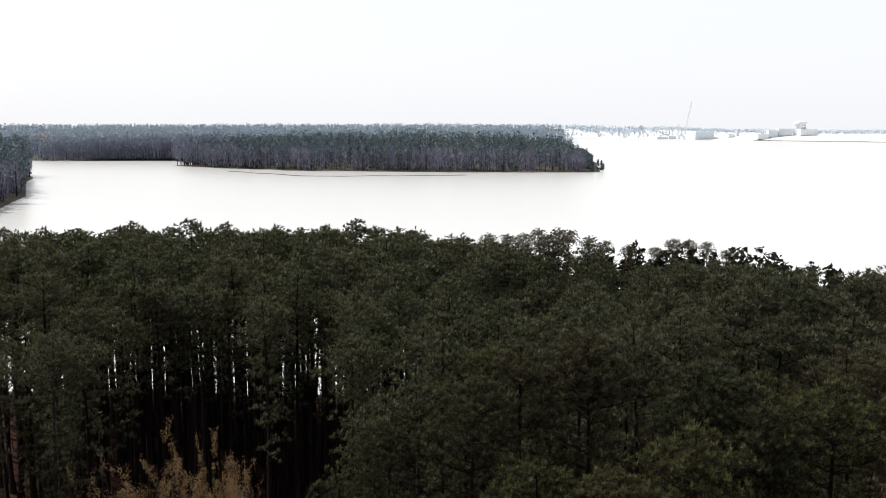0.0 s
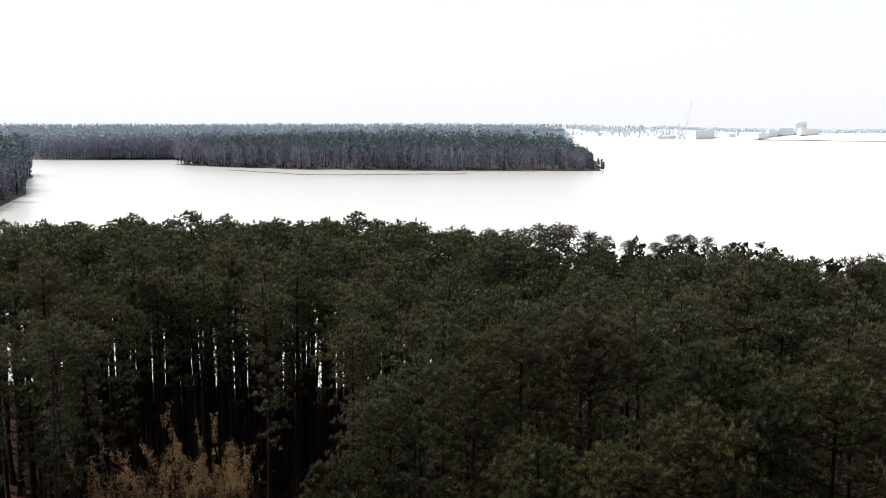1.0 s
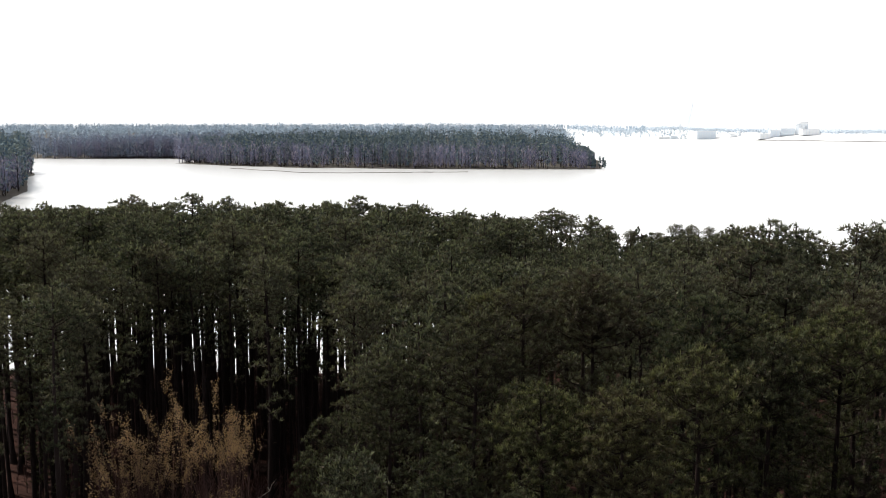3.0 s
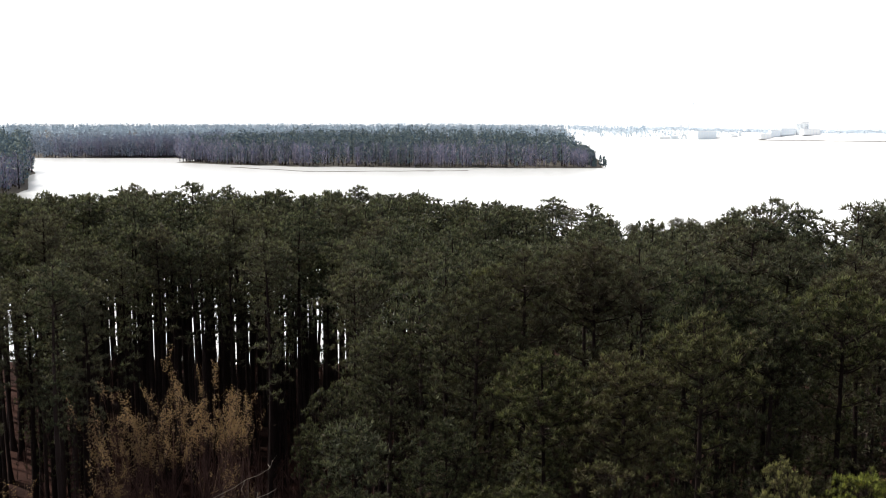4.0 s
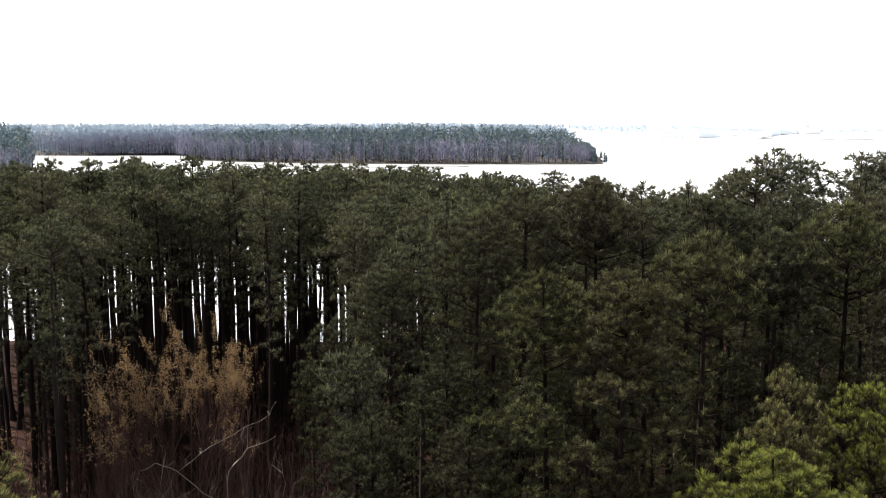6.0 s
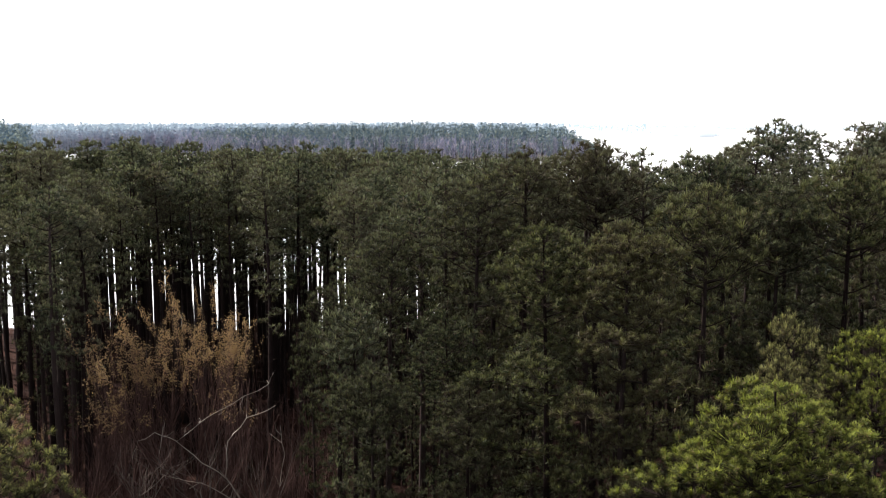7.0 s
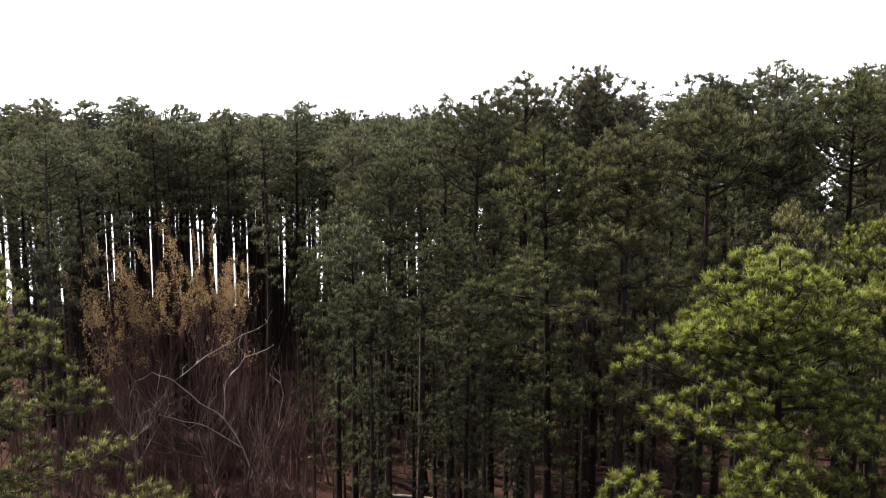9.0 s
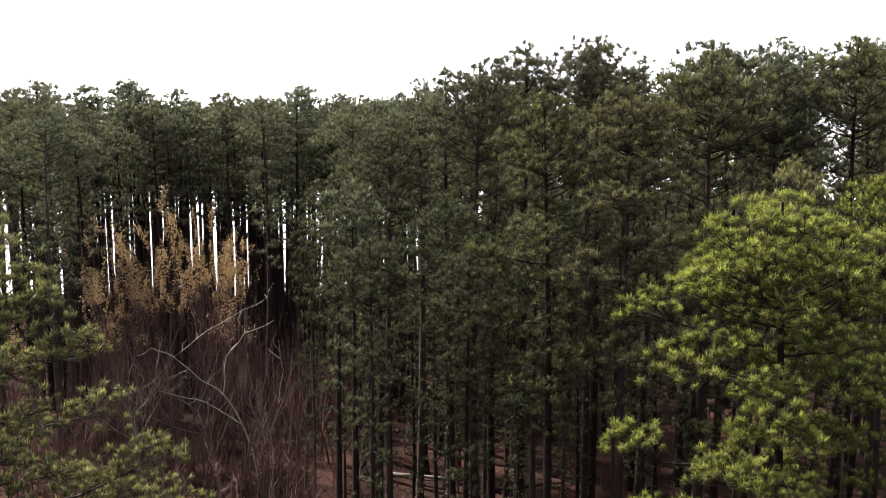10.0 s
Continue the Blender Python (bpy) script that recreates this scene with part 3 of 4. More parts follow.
tries, singles, back_rows = 0, 0, []
while len(planted) < 720 and tries < 20000:
    tries += 1
    y = 34 + 100 * float(rng.uniform()) ** 0.85
    x = float(rng.uniform(-1, 1)) * (0.49 * y + 3)
    thick = y > 77 and -0.44 * y < x < 0.08 * y
    if clearing(x, y) or height(x, y) < 0.5 or (x > -6 and y > 130 - 0.30 * x) or not free(x, y, 3.6 if y < 60 else (2.25 if thick else 3.2)):
        continue
    top = 24.7 + float(rng.normal(0, 1.8)) - (2.2 if y < 60 and x < 12 else 0) + (1.2 if x > 12 and y < 60 else 0) - (2.3 if y > 85 and x > 12 else 0)
    if x < 1.5:
        top = min(top, 23.6 + 0.036 * y)
    top = min(top, 38.6 - y * float(np.interp(x / y, (-0.05, 0.2), (0.100, 0.136))) + float(rng.uniform(-1.0, 0.2)))
    if y < 40:
        put(NEAR, x, y, top - 2.0, "tall dark green pine with tufted rounded crown", "lakeside pines", 24, 0.9)
    elif y < 74:
        put(MID, x, y, top, "tall dark green pine with tufted rounded crown", "lakeside pines", 25, 1.0)
    elif y < 84:
        put(FAR, x, y, top, "slender pine with a long bare trunk at the shore", "lakeside pines", 25, float(rng.uniform(0.9, 1.2)))
    else:
        planted.append((x, y))
        back_rows.append((x, y, top, float(rng.uniform(0, 6.283)), float(rng.uniform(0.9, 1.25))))


tries = 0
while tries < 420:     # thin suppressed pines between the others, above the water's edge
    tries += 1
    y = float(rng.uniform(79, 131))
    x = y * float(rng.uniform(-0.43, -0.10))
    if height(x, y) > 0.5 and free(x, y, 1.5):
        planted.append((x, y))
        back_rows.append((x, y, float(rng.uniform(19, 24.5)), float(rng.uniform(0, 6.283)), float(rng.uniform(0.55, 0.8))))


def pine_stand(rows):
    """The back of the stand, down to the water, joined: trunks, limbs and crowns."""
    stacks = [[[], [], 0], [[], [], 0], [[], [], 0]]
    tip_lights = []
    for i, (x, y, top, turn, wide) in enumerate(rows):
        kind = BACK[i % len(BACK)] if wide > 0.85 else THIN[i % len(THIN)]
        base = float(height(x, y)) - 0.05
        s, c, d = (top - base) / 25, math.cos(turn), math.sin(turn)
        spin = np.array([[c, d, 0], [-d, c, 0], [0, 0, 1]]) * np.array([wide * s, wide * s, s])
        for stack, v, f in zip(stacks, (kind[0], kind[2], kind[4]), (kind[1], kind[3], kind[5])):
            stack[0].append(v @ spin + np.array([x, y, base]))
            stack[1].append(f + stack[2])
            stack[2] += len(v)
        tip_lights.append(kind[6])
    stand = new("pine_stand")
    trunks, limbs, crowns = [(np.concatenate(a), np.concatenate(b)) for a, b, _ in stacks]
    tagged(under("trunks", mesh_of("stand_trunks", *trunks, BARK, None, True), stand), kind="stuff")
    tagged(under("branchwork", mesh_of("stand_limbs", *limbs, LIMB, None, True), stand), kind="stuff")
    tagged(under("crowns", tip_light_mesh("stand_crowns", *crowns, HAZED_NEEDLES, np.concatenate(tip_lights)), stand), kind="stuff")
    return tagged(stand, "dense stand of slender dark pines down to the lake shore", "pine stand", kind="stuff")


pine_stand(back_rows)


# a few more at the edge of the opening, with lower crowns
for i, (x, y, z) in enumerate([(-31.0, 71.0, 20.5), (-33.6, 75.5, 21.5), (-35.6, 79.0, 20.0), (-30.2, 75.0, 18.5), (-28.6, 69.0, 16.5), (-37.6, 84.0, 21.0)]):
    put(LOW, x, y, z, "dark pine with foliage low on its stem", "lakeside pines", 25, 1.0, i % 4, 1.1 * i)


# ---- bare and brown-leaved broadleaf trees in the opening ----
def broadleaf(seed, high, leaves, leafy_from=0.55, fan=26, leaf=0.10, depth=4):
    """A slim tree that forks upwards into ever finer twigs, with dry leaves along the twigs of its top."""
    r = np.random.default_rng(seed)
    paths, tips = [], []

    def grow(p, d, ln, rad_, level):
        pts = [p]
        for _ in range(4):
            d = unit(d + r.normal(0, 0.07, 3) + np.array([0, 0, 0.07 * level]))
            pts.append(pts[-1] + d * ln / 4)
        rr = np.linspace(rad_, rad_ * 0.5, 5)
        paths.append(list(zip(pts, rr)))
        if level >= depth:
            tips.extend((q, d) for q in pts[2:])
            return
        for k in range(int(r.integers(3, 6)) if level else 8):
            i = int(r.integers(1, 5)) if level else min(4, 2 + k // 3)
            away = unit(np.cross(d, r.normal(0, 1, 3)))
            nd = unit(d + away * math.tan(radians(fan * r.uniform(0.5, 1.25))))
            grow(pts[i], nd, ln * (r.uniform(0.42, 0.58) if level else r.uniform(0.5, 0.75)), rr[i] * 0.6, level + 1)
    grow(np.array([0, 0, -0.2]), np.array([r.normal(0, 0.04), r.normal(0, 0.04), 1.0]), high * 0.5, 0.006 * high + 0.02, 0)
    v, f = tubes(paths, 3)
    top = float(np.percentile([t[0][2] for t in tips], 99.7))
    lv = []
    keep = [t for t in tips if t[0][2] > leafy_from * top]
    for k in range(leaves):
        p, d = keep[int(r.integers(len(keep)))]
        c = p + r.normal(0, 0.09, 3) - np.array([0, 0, 0.05])
        a, b = unit(r.normal(0, 1, 3)), unit(r.normal(0, 1, 3))
        s = leaf * r.uniform(0.6, 1.4)
        lv += [c - a * s, c + b * s * 0.55, c + a * s, c - b * s * 0.55]
    return v, f, np.array(lv).reshape(-1, 3), np.arange(len(lv)).reshape(-1, 4), top


def plant_broadleaf(seed, x, y, top, leaves, bark, label, **kw):
    v, f, lv, lf, t = broadleaf(seed, top, leaves, **kw)
    base = float(height(x, y))
    root = new("broadleaf_tree")
    s = (top - base) / t
    root.matrix_world = Matrix.LocRotScale((x, y, base), None, (s, s, s))
    tagged(under("branchwork", mesh_of("branchwork", v, f, bark, None, True), root), kind="stuff")
    if leaves:
        under("dry_leaves", mesh_of("dry_leaves", lv, lf, TAN), root, "sparse tan dry leaves")
    return tagged(root, label, "broadleaf tree", "bare broadleaf trees")


BROWN = [(-16.4, 59.0, 20.0, 4200, 0.72), (-15.5, 59.8, 19.0, 2600, 0.72), (-17.4, 58.6, 18.6, 2600, 0.72), (-20.4, 58.0, 17.0, 2400, 0.74), (-21.4, 58.8, 16.0, 1500, 0.74), (-13.4, 60.4, 16.8, 2000, 0.74), (-18.8, 60.0, 16.2, 1200, 0.76), (-23.4, 57.0, 14.4, 1300, 0.72), (-25.6, 55.0, 13.6, 1100, 0.72), (-15.0, 56.5, 14.0, 500, 0.8)]
for i, (x, y, z, lv, lf) in enumerate(BROWN):
    plant_broadleaf(101 + i, x, y, z, lv, TWIG, "thin broadleaf tree holding tan winter leaves in its top", leaf=0.06, fan=20, leafy_from=lf)
for i, (x, y, z) in enumerate([(-12.0, 54.5, 15.0), (-16.5, 52.0, 13.0), (-9.5, 57.0, 12.5), (-19.0, 50.0, 11.0), (-8.0, 62.0, 11.5)]):
    plant_broadleaf(121 + i, x, y, z, 0, TWIG, "leafless broadleaf tree with reddish brown twigs", fan=34)
for i, (x, y, z) in enumerate([(-10.2, 53.6, 12.4), (-13.8, 55.6, 12.6), (-17.6, 53.4, 12.2)]):
    plant_broadleaf(131 + i, x, y, z, 0, GREYWOOD, "leafless broadleaf tree with pale grey crooked limbs", fan=52, depth=3)


def brush(name, label, region, n, tall, seed, mat, twigs=44):
    """Undergrowth as one object: upright thin stems with rising twigs."""
    r = np.random.default_rng(seed)
    x = r.uniform(region[0], region[1], n)
    y = r.uniform(region[2], region[3], n)
    ok = (np.abs(x) < 0.5 * y + 3) & (height(x, y) > 0.6)
    x, y = x[ok], y[ok]
    h = height(x, y)
    m = len(x)
    t = tall * r.uniform(0.45, 1.25, (m, 1))
    u = r.uniform(0.05, 1, (m, twigs)) ** 0.8
    sway = r.normal(0, 0.06, (m, 1, 2))
    az = r.uniform(0, 6.283, (m, twigs))
    foot = np.stack([x[:, None] + sway[:, :, 0] * u * t, y[:, None] + sway[:, :, 1] * u * t, h[:, None] + u * t * 0.85], -1)
    d = unit(np.stack([np.cos(az), np.sin(az), r.uniform(0.5, 2.2, az.shape)], -1))
    ln = (0.30 * t * (1.05 - u) + 0.25)[..., None] * r.uniform(0.5, 1.3, (m, twigs, 1))
    e = unit(np.cross(d, r.normal(0, 1, d.shape))) * 0.022
    v = np.stack([foot - e, foot + e, foot + d * ln], 2).reshape(-1, 3)
    f = np.arange(len(v)).reshape(-1, 3)
    stems = [[(np.array([a, b, c - 0.1]), 0.05), (np.array([a + s[0] * 0.5 * q, b + s[1] * 0.5 * q, c + q * 0.5]), 0.035), (np.array([a + s[0] * q, b + s[1] * q, c + q]), 0.008)]
             for a, b, c, s, q in zip(x, y, h, sway[:, 0], t[:, 0])]
    sv, sf = tubes(stems, 4)
    return tagged(new(name, mesh_of(name, np.concatenate([v, sv]), [f, sf + len(v)], mat)), label, "undergrowth", kind="stuff")


brush("undergrowth", "leafless reddish brown saplings crowding the opening in the pines", (-32, -5, 42, 80), 330, 7.0, 301, TWIG, 60)
brush("undergrowth", "leafless brown brush under the pines", (-55, 55, 42, 132), 900, 3.6, 303, TWIG, 40)
brush("undergrowth", "dark leafless brush along the near shore", (-60, 50, 84, 136), 500, 6.0, 305, TWIG, 40)


# ---- woods across the water ----
def far_crowns(spots, tris, kind, seed, size=1.0):
    """Many far trees as one mesh: each a stem and a crown of small tilted leaf sprays (or bare twigs)."""
    r = np.random.default_rng(seed)
    spots = np.array(spots)
    n = len(spots)
    high = spots[:, 3][:, None]
    u = r.uniform(0, 1, (n, tris))
    if kind == "pine":
        lo, wide = 0.10, 3.1
        z = lo + (1 - lo) * u
        rr = wide * np.sqrt(np.clip(1 - ((u - 0.42) / 0.62) ** 2, 0.02, 1)) * np.sqrt(r.uniform(0.15, 1, (n, tris)))
    else:
        z = 0.12 + 0.88 * u
        rr = 3.4 * np.sqrt(np.clip(1 - ((u - 0.55) / 0.6) ** 2, 0.03, 1)) * np.sqrt(r.uniform(0.02, 1, (n, tris)))
    a = r.uniform(0, 2 * np.pi, (n, tris))
    wide_by = (r.uniform(0.75, 1.3, (n, 1)) * high / 24)
    c = np.stack([spots[:, 0:1] + rr * wide_by * np.cos(a), spots[:, 1:2] + rr * wide_by * np.sin(a), spots[:, 2:3] + z * high], -1)
    if kind == "pine":
        e1, e2 = unit(r.normal(0, 1, (n, tris, 3))), unit(r.normal(0, 1, (n, tris, 3)))
        s = size * r.uniform(0.6, 1.3, (n, tris, 1))
        v = np.stack([c - e1 * s, c + e1 * s * 0.8, c + e2 * s * 1.2], 2)
    else:
        e1 = unit(np.stack([np.cos(a), np.sin(a), 0 * a + 1.6], -1) + r.normal(0, 0.35, (n, tris, 3)))
        e2 = unit(np.cross(e1, r.normal(0, 1, (n, tris, 3))))
        s = size * r.uniform(0.7, 1.5, (n, tris, 1))
        v = np.stack([c - e1 * s * 1.4 - e2 * 0.16, c - e1 * s * 1.4 + e2 * 0.16, c + e1 * s * 1.6], 2)
    v = v.reshape(-1, 3)
    f = np.arange(len(v)).reshape(-1, 3)
    k = 3
    sa = np.arange(k) * 2 * np.pi / k
    foot = np.stack([spots[:, 0:1] + 0.28 * np.cos(sa), spots[:, 1:2] + 0.28 * np.sin(sa), spots[:, 2:3] + 0 * sa - 0.3], -1)
    head = np.stack([spots[:, 0:1] + 0 * sa, spots[:, 1:2] + 0 * sa, spots[:, 2:3] + 0.85 * high + 0 * sa], -1)[:, :1]
    sv = np.concatenate([foot, head], 1).reshape(-1, 3)
    base = np.arange(n)[:, None] * 4 + len(v)
    sf = np.concatenate([np.stack([base[:, 0] + i, base[:, 0] + (i + 1) % 3, base[:, 0] + 3], -1) for i in range(3)])
    return np.concatenate([v, sv]), np.concatenate([f, sf]), len(f), len(sf)


def woods(name, label, region, n, tall, seed, kind, leaf_mat, tris, size=1.0, gap=None):
    """A wood as one object: trees sown at random over a region where the land is dry."""
    r = np.random.default_rng(seed)
    (a0, a1), (r0, r1), test = region
    th, q = np.radians(r.uniform(a0, a1, n * 6)), r.uniform(0, 1, n * 6) ** 0.8
    rho = r0 + (r1 - r0) * q
    x, y = rho * np.sin(th), rho * np.cos(th)
    h = height(x, y)
    ok = (h > 0.5) & test(x, y)
    x, y, h = x[ok][:n], y[ok][:n], h[ok][:n]
    spots = np.stack([x, y, h, tall * np.clip(r.normal(1, 0.13, len(x)), 0.6, 1.3) * np.where((y > 780) & (y < 1080), np.clip((0.178 - x / y) / 0.055, 0.42, 1), 1)], -1)
    v, f, a, b = far_crowns(spots, tris, kind, seed + 1, size)
    ob = new(name, mesh_of(name, v, f, [leaf_mat, leaf_mat if leaf_mat in (HAZED_RIDGE, HAZED_LINE) else LIMB], np.concatenate([np.zeros(a, dtype=int), np.ones(b, dtype=int)])))
    return tagged(ob, label, "woods", kind="stuff")


def point(x, y):
    return (y > 800) & (y < 1080) & (x > -290) & (x < 0.156 * y)


def front(x, y):
    return point(x, y) & (inside(FAR_SHORE, x, y) < 26)


woods("pine_woods", "dark pine wood along the far lake shore", ((-24, 12), (815, 1075), point), 1400, 24.5, 201, "pine", HAZED_PINE, 62, 1.1)
woods("bare_woods", "leafless grey broadleaf trees at the water's edge", ((-24, 12), (815, 1075), front), 1000, 19.0, 203, "bare", HAZED_BARE, 44, 1.3)
woods("pine_woods", "dark pine wood behind the narrow inlet", ((-29, -4), (1080, 1380), lambda x, y: y > 1085), 1100, 20.0, 205, "pine", HAZED_INLET, 60, 1.0)
woods("bare_woods", "leafless grey broadleaf trees along the inlet shore", ((-29, -13), (1090, 1190), lambda x, y: y > 1085), 900, 20.0, 207, "bare", HAZED_BARE, 40, 1.9)
woods("pine_woods", "dark pine wood along the inlet shore", ((-29, -13), (1095, 1200), lambda x, y: y > 1085), 600, 23.0, 223, "pine", HAZED_INLET, 50, 1.3)
woods("pine_woods", "dark wooded point on the near shore", ((-32, -20), (420, 860), lambda x, y: x < -190), 700, 27.0, 209, "pine", HAZED_PINE, 90, 1.1)
woods("bare_woods", "leafless trees on the near wooded point", ((-28, -22), (430, 860), lambda x, y: (x < -190) & (inside(NEAR_SHORE, x, y) < 16)), 90, 18.0, 211, "bare", HAZED_BARE, 90, 1.2)
woods("distant_woods", "wooded ridge beyond the lake, blue-green with painted haze", ((-30, 9), (1600, 3000), lambda x, y: y > 1500), 2200, 24.0, 213, "pine", HAZED_RIDGE, 20, 2.0)
woods("distant_woods", "wooded ridge on the horizon, pale blue with painted haze", ((-30, 12), (3000, 4750), lambda x, y: x < 0.21 * y), 2000, 20.0, 215, "pine", HAZED_RIDGE, 14, 3.2)
woods("distant_woods", "low tree line behind the far plant, pale with painted haze", ((8, 30), (3300, 4750), lambda x, y: x > 0.14 * y), 2600, 10.0, 217, "pine", HAZED_LINE, 14, 3.6)
woods("pine_woods", "thin trees at the tip of the wooded point", ((8.6, 9.9), (838, 880), lambda x, y: x > 130), 12, 20.0, 219, "pine", HAZED_PINE, 110, 0.9)


woods("pine_woods", "low dark pines covering the spit", ((-1, 30), (126, 222), lambda x, y: (y > 134 - 0.3 * x) & (x < 85)), 420, 10.5, 225, "pine", NEEDLES, 80, 0.8)


def around(x, y):
    """Beside and behind the opening over which the drone hangs, clear of its view; trees added here shade the stand."""
    a, q = np.abs(np.degrees(np.arctan2(x, y))), np.hypot(x, y)
    return (q > 11) & ((a > 56) | ((a > 42) & (q > 34)) | ((a > 35) & (q > 55)))


woods("pine_woods", "unseen pine wood added around the opening for its shade", ((-180, 180), (11, 85), around), 520, 24.0, 221, "pine", NEEDLES, 120, 0.9)


# ---- the plant on the far shore ----
def box(x0, x1, y0, y1, z0, z1, cut=0.0):
    """Corners and quads of a block; cut draws the top in."""
    v = [(x0, y0, z0), (x1, y0, z0), (x1, y1, z0), (x0, y1, z0), (x0 + cut, y0 + cut, z1), (x1 - cut, y0 + cut, z1), (x1 - cut, y1 - cut, z1), (x0 + cut, y1 - cut, z1)]
    return v, [(0, 3, 2, 1), (4, 5, 6, 7), (0, 1, 5, 4), (1, 2, 6, 5), (2, 3, 7, 6), (3, 0, 4, 7)]


def joined(pieces):
    vs, fs, base = [], [], 0
    for v, f in pieces:
        vs.append(np.array(v, dtype=float))
        fs.append(np.array(f) + base)
        base += len(v)
    return np.concatenate(vs), np.concatenate(fs)


def plant_hall(x, y, wide, deep, tall, mat, label, bays=0):
    """A far industrial hall: walls, a roof slab with parapet, and pilasters between its bays."""
    base = float(height(x, y)) - 0.5
    root = new("industrial_building")
    root.location = (x, y, base)
    w, d = wide / 2, deep / 2
    under("wall", mesh_of("wall", *box(-w, w, -d, d, 0, tall), mat), root)
    under("roof", mesh_of("roof", *box(-w - 0.6, w + 0.6, -d - 0.6, d + 0.6, tall + 0.01, tall + 1.6, 0.3), CONCRETE), root)
    if bays:
        post = mesh_of("pilaster", *box(-0.9, 0.9, -0.35, 0.0, 0, tall - 0.5), STEEL)
        for i in range(bays + 1):
            under("pilaster", post, root).location = (-w + 1 + (wide - 2) * i / bays, -d - 0.01, 0)
    return tagged(root, label, "industrial building", "buildings of the far plant")


def drum(radius, z0, z1, dome=0.0, n=28):
    """A round tower with a shallow dome."""
    rings = [(radius, z0), (radius, z1)] + [(radius * math.cos(a), z1 + dome * math.sin(a)) for a in np.linspace(0.25, 1.5, 6)] * (dome > 0)
    v = [(r_ * math.cos(6.28319 * i / n), r_ * math.sin(6.28319 * i / n), z) for r_, z in rings for i in range(n)]
    f = [(k * n + i, k * n + (i + 1) % n, (k + 1) * n + (i + 1) % n, (k + 1) * n + i) for k in range(len(rings) - 1) for i in range(n)]
    return v, f


def lattice(a, b, wide, steps, bar):
    """A four-legged lattice boom from a to b as tubes."""
    a, b = np.array(a, dtype=float), np.array(b, dtype=float)
    d = unit(b - a)
    s = unit(np.cross(d, [0, 1.0, 0.1]))
    t = np.cross(d, s)
    at = lambda k, p, q: a + (b - a) * k / steps + (s * p + t * q) * wide * (1 - 0.6 * k / steps) / 2
    paths = [[(at(0, p, q), bar), (at(steps, p, q), bar * 0.6)] for p in (-1, 1) for q in (-1, 1)]
    for k in range(steps):
        for q in (-1, 1):
            paths += [[(at(k, -1, q), bar * 0.6), (at(k + 1, 1, q), bar * 0.6)], [(at(k, q, -1), bar * 0.6), (at(k + 1, q, 1), bar * 0.6)]]
    return tubes(paths, 4)


def crane(x, y, reach, tall, label, wide):
    base = float(height(x, y))
    root = new("crane")
    root.location = (x, y, base)
    under("carriage", mesh_of("carriage", *box(-wide, wide, -wide, wide, 0, 7, 0.8), STEEL), root)
    under("boom", mesh_of("boom", *lattice((0, 0, 7), (reach, 0, tall), wide, 12, 0.5), STEEL), root)
    under("mast", mesh_of("mast", *lattice((0, 0, 7), (-reach * 0.9, 0, tall * 0.42), wide * 0.8, 6, 0.6), STEEL), root)
    under("hoist_cable", mesh_of("hoist_cable", *tubes([[(np.array([reach, 0, tall]), 0.25), (np.array([reach, 0, tall * 0.3]), 0.25)]], 4), STEEL), root)
    under("stay_cable", mesh_of("stay_cable", *tubes([[(np.array([reach, 0, tall]), 0.3), (np.array([-reach * 0.9, 0, tall * 0.42]), 0.3)]], 4), STEEL), root)
    return tagged(root, label, "crane", "cranes of the far plant")


PX = 1 / 1681.0
for px, wide, deep, tall, dist, mat, label, bays in (
        (1241, 62, 40, 25, 3150, SIDING, "large pale blue industrial hall across the lake", 7),
        (1168, 38, 30, 10, 3250, CONCRETE, "low white shed on the far shore", 0),
        (1186, 24, 20, 9, 3260, SIDING, "low blue-grey shed on the far shore", 0),
        (1290, 22, 18, 9, 3120, CONCRETE, "small white building on the far shore", 0),
        (1301, 9, 9, 14, 3140, STEEL, "narrow pale tower building on the far shore", 0),
        (1345, 34, 24, 15, 2980, CONCRETE, "white plant building on the far shore", 3),
        (1362, 30, 22, 20, 3000, SIDING, "blue-grey plant building on the far shore", 3),
        (1383, 44, 26, 21, 3010, SIDING, "long blue-grey plant hall on the far shore", 5),
        (1424, 52, 30, 18, 2960, CONCRETE, "pale concrete hall beside the round tower", 5)):
    plant_hall((px - 784) * PX * dist, dist, wide, deep, tall, mat, label, bays)
tower = new("containment_tower")
tower.location = ((1410 - 784) * PX * 3000, 3000, float(height((1410 - 784) * PX * 3000, 3000)) - 0.5)
under("wall", mesh_of("wall", *drum(17.5, 0, 34), CONCRETE, None, True), tower)
under("dome", mesh_of("dome", *drum(19.5, 33, 39, 4.0), CONCRETE, None, True), tower)
rib = mesh_of("buttress", *box(-0.8, 0.8, -1.4, 0, 0, 33), STEEL)
for i in range(14):
    o = under("buttress", rib, tower)
    a = math.pi * (1 + i / 13)
    o.location, o.rotation_euler = (17.4 * math.cos(a), 17.4 * math.sin(a), 0), (0, 0, a + math.pi / 2)
tagged(tower, "round pale concrete containment tower with a domed cap", "tower")
crane((1207 - 784) * PX * 3200, 3200, 22, 127, "tall pale lattice crane above the far plant", 5.0)
crane((1199 - 784) * PX * 3220, 3220, -6, 48, "short pale lattice crane above the far plant", 4.5)


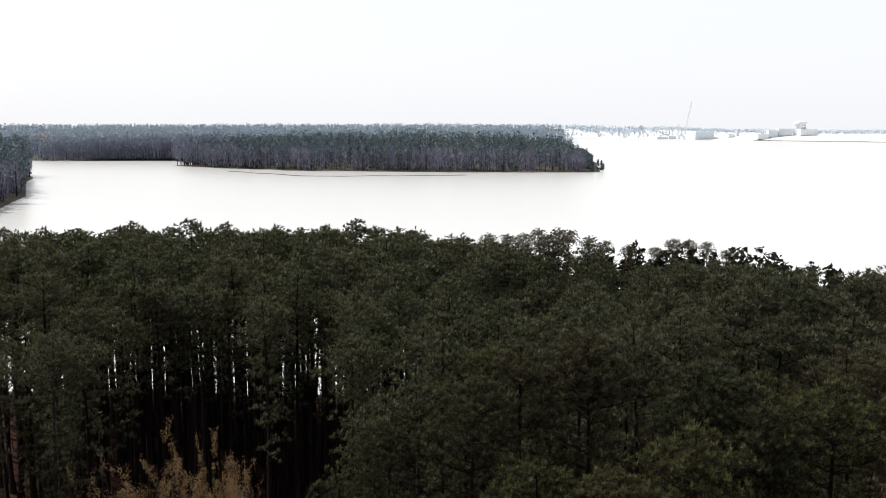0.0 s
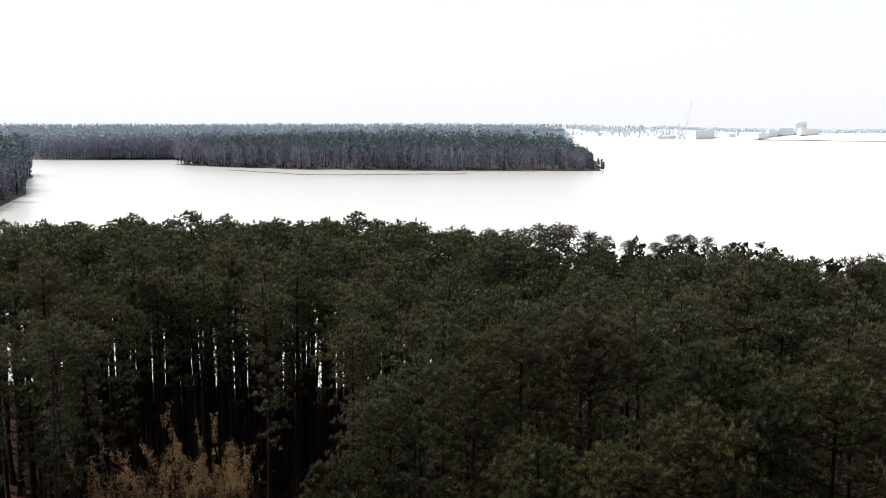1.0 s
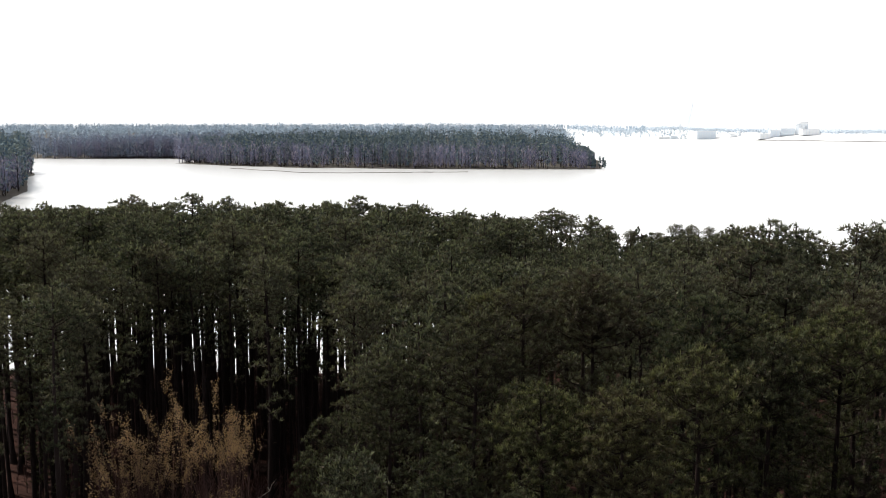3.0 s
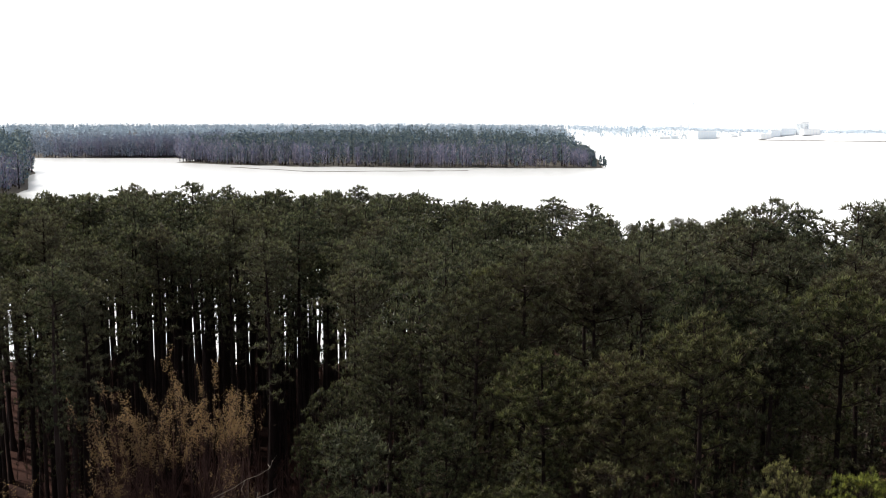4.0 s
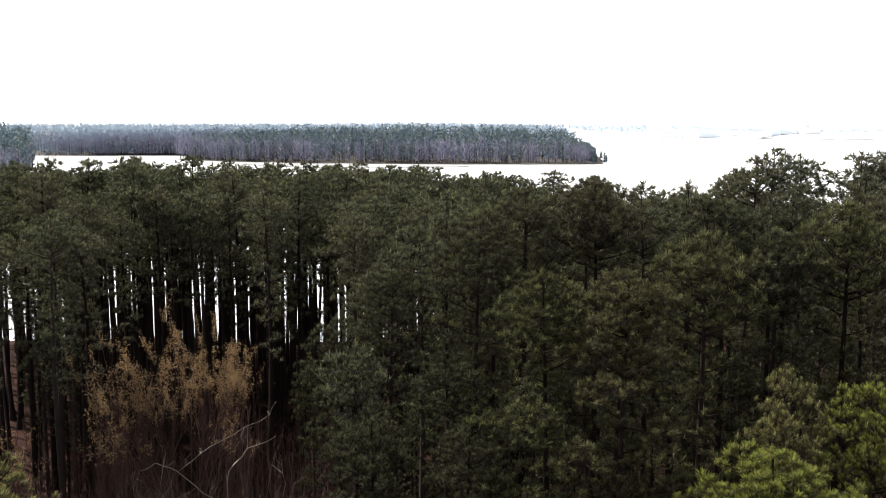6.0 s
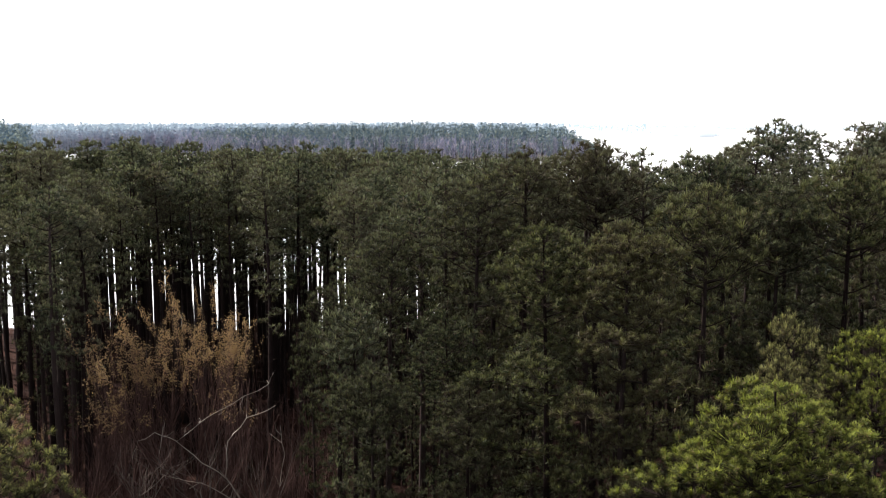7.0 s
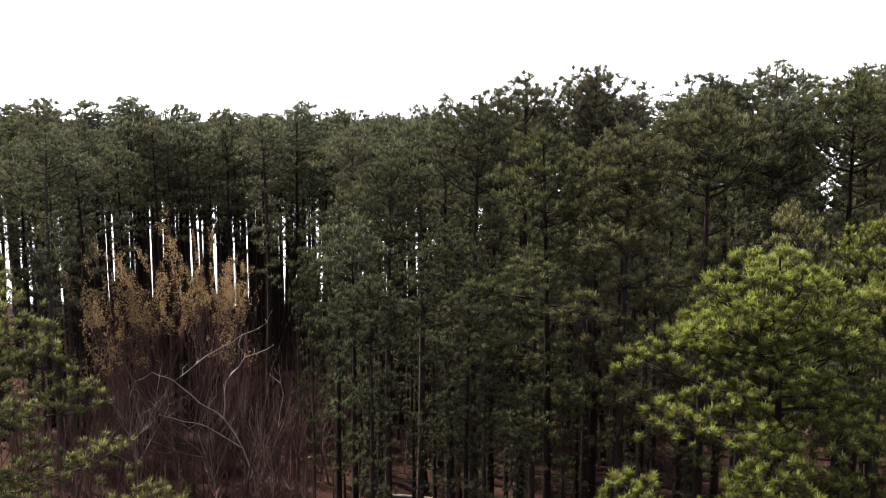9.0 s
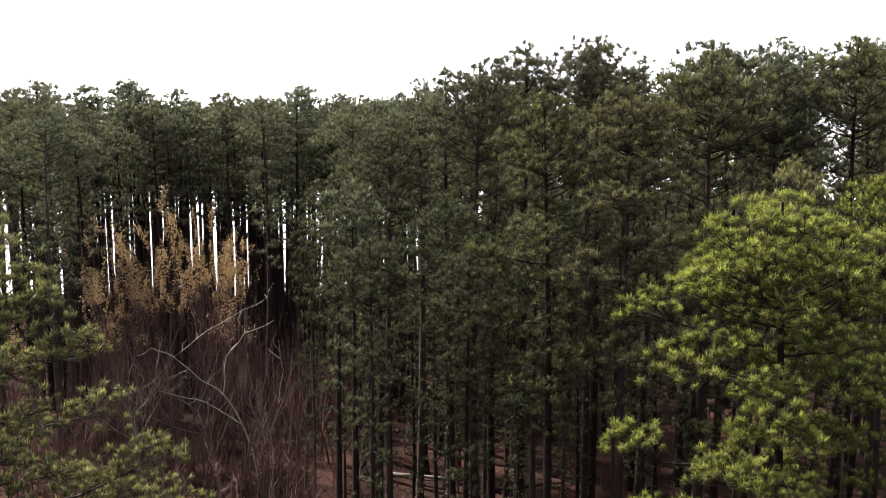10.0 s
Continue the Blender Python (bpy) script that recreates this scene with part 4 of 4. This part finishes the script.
def berm(name, label, pts, wide, tall, mat):
    """A long low bank along a line."""
    v, f = [], []
    for i, (x, y) in enumerate(pts):
        h = tall * (1 + 0.25 * math.sin(i * 2.1))
        v += [(x, y - wide, -1.0), (x, y - wide * 0.3, h), (x, y + wide * 0.3, h), (x, y + wide, -1.0)]
        if i:
            b = 4 * i
            f += [(b - 4 + k, b + k, b + k + 1, b - 3 + k) for k in range(3)]
    return tagged(new(name, mesh_of(name, v, f, mat)), label, "bank", kind="structure")


berm("mud_bar", "low muddy bar with reeds off the wooded point", [(-190 + 11 * i, 846 - 84 * min(1, i / 7.5) + 1.9 * max(0, i - 9) + 3 * math.sin(i * 1.7)) for i in range(20)], 7, 0.22, MUD)
berm("causeway", "low dark rock bank across the far water", [(940 + 30 * i, 2890 - 44 * i + 5 * math.sin(i)) for i in range(24)], 6, 1.6, MUD)
berm("causeway", "low dark rock bank across the far water", [(1010 + 40 * i, 3300 - 30 * i) for i in range(20)], 8, 3.0, MUD)


# ---- odd trees by the water ----
def leaning_limbs():
    """The pale, arching limbs of a bare tree in front of the brown-leaved ones."""
    root = new("broadleaf_tree")
    root.location = (-11.6, 55.0, float(height(-11.6, 55.0)))
    stem = [np.array(p) for p in ((0.3, 0, 0), (0.1, 0, 2.5), (-0.6, -0.2, 5.0), (-1.6, -0.4, 7.0), (-1.4, -0.5, 9.2), (-0.2, -0.6, 10.6), (1.5, -0.5, 11.4))]
    limb1 = [np.array(p) for p in ((-1.6, -0.4, 7.0), (-3.0, -0.6, 8.0), (-4.4, -0.7, 9.2), (-3.0, -0.8, 10.4), (-1.0, -0.9, 11.6), (1.2, -0.8, 12.8))]
    limb2 = [np.array(p) for p in ((-0.6, -0.2, 5.0), (-2.6, -0.5, 6.4), (-4.4, -0.7, 7.0), (-5.4, -0.8, 7.3))]
    limb3 = [np.array(p) for p in ((-4.4, -0.7, 9.2), (-5.6, -0.8, 9.9), (-6.6, -0.9, 9.4), (-7.0, -0.9, 8.2))]
    limb4 = [np.array(p) for p in ((0.1, 0, 2.5), (1.4, -0.3, 5.2), (1.9, -0.4, 8.4), (1.7, -0.4, 10.2))]
    r = np.random.default_rng(9)
    for name, pts, r0, r1 in (("trunk", stem, 0.08, 0.014), ("limb", limb1, 0.036, 0.010), ("limb", limb2, 0.034, 0.009), ("limb", limb3, 0.024, 0.008), ("limb", limb4, 0.036, 0.009)):
        fine = []
        for a, b in zip(pts[:-1], pts[1:]):
            fine += [a + (b - a) * s + r.normal(0, 0.05, 3) for s in (0, 0.34, 0.67)]
        fine.append(pts[-1])
        rr = np.linspace(r0, r1, len(fine))
        paths = [list(zip(fine, rr))]
        for k in range(len(fine) // 2):
            p = fine[int(r.integers(2, len(fine)))]
            q = p + r.normal(0, 0.5, 3) + np.array([0, 0, 0.4])
            paths.append([(p, 0.018), ((p + q) / 2 + r.normal(0, 0.1, 3), 0.013), (q, 0.006)])
        under(name, mesh_of(name, *tubes(paths, 5), PALE, None, True), root)
    return tagged(root, "bare broadleaf tree with pale grey arching limbs", "broadleaf tree", "bare broadleaf trees")


leaning_limbs()


def fallen_log(x, y, turn, long, rad_, mat, label):
    base = float(height(x, y))
    pts = [(np.array([s * long, 0.12 * math.sin(3 * s), rad_ * 0.8 + 0.15 * s]), rad_ * (1 - 0.5 * s)) for s in np.linspace(0, 1, 7)]
    pts = [(pts[0][0], 0.01)] + pts + [(pts[-1][0], 0.01)]
    ob = new("fallen_log", mesh_of("fallen_log", *tubes([pts], 8), mat, None, True))
    ob.location, ob.rotation_euler = (x, y, base), (0, 0, turn)
    return tagged(ob, label, "log", "fallen logs")


fallen_log(-4.0, 60.0, -0.3, 4.2, 0.14, GREYWOOD, "pale fallen log on the leaf litter")
fallen_log(-11.5, 66.0, 0.5, 3.4, 0.16, GREYWOOD, "pale fallen log among bare brush")
fallen_log(2.5, 57.0, 0.2, 5.0, 0.15, LIMB, "grey fallen log under the pines")
fallen_log(-8.0, 70.0, -0.6, 4.5, 0.17, LIMB, "grey fallen log under the pines")
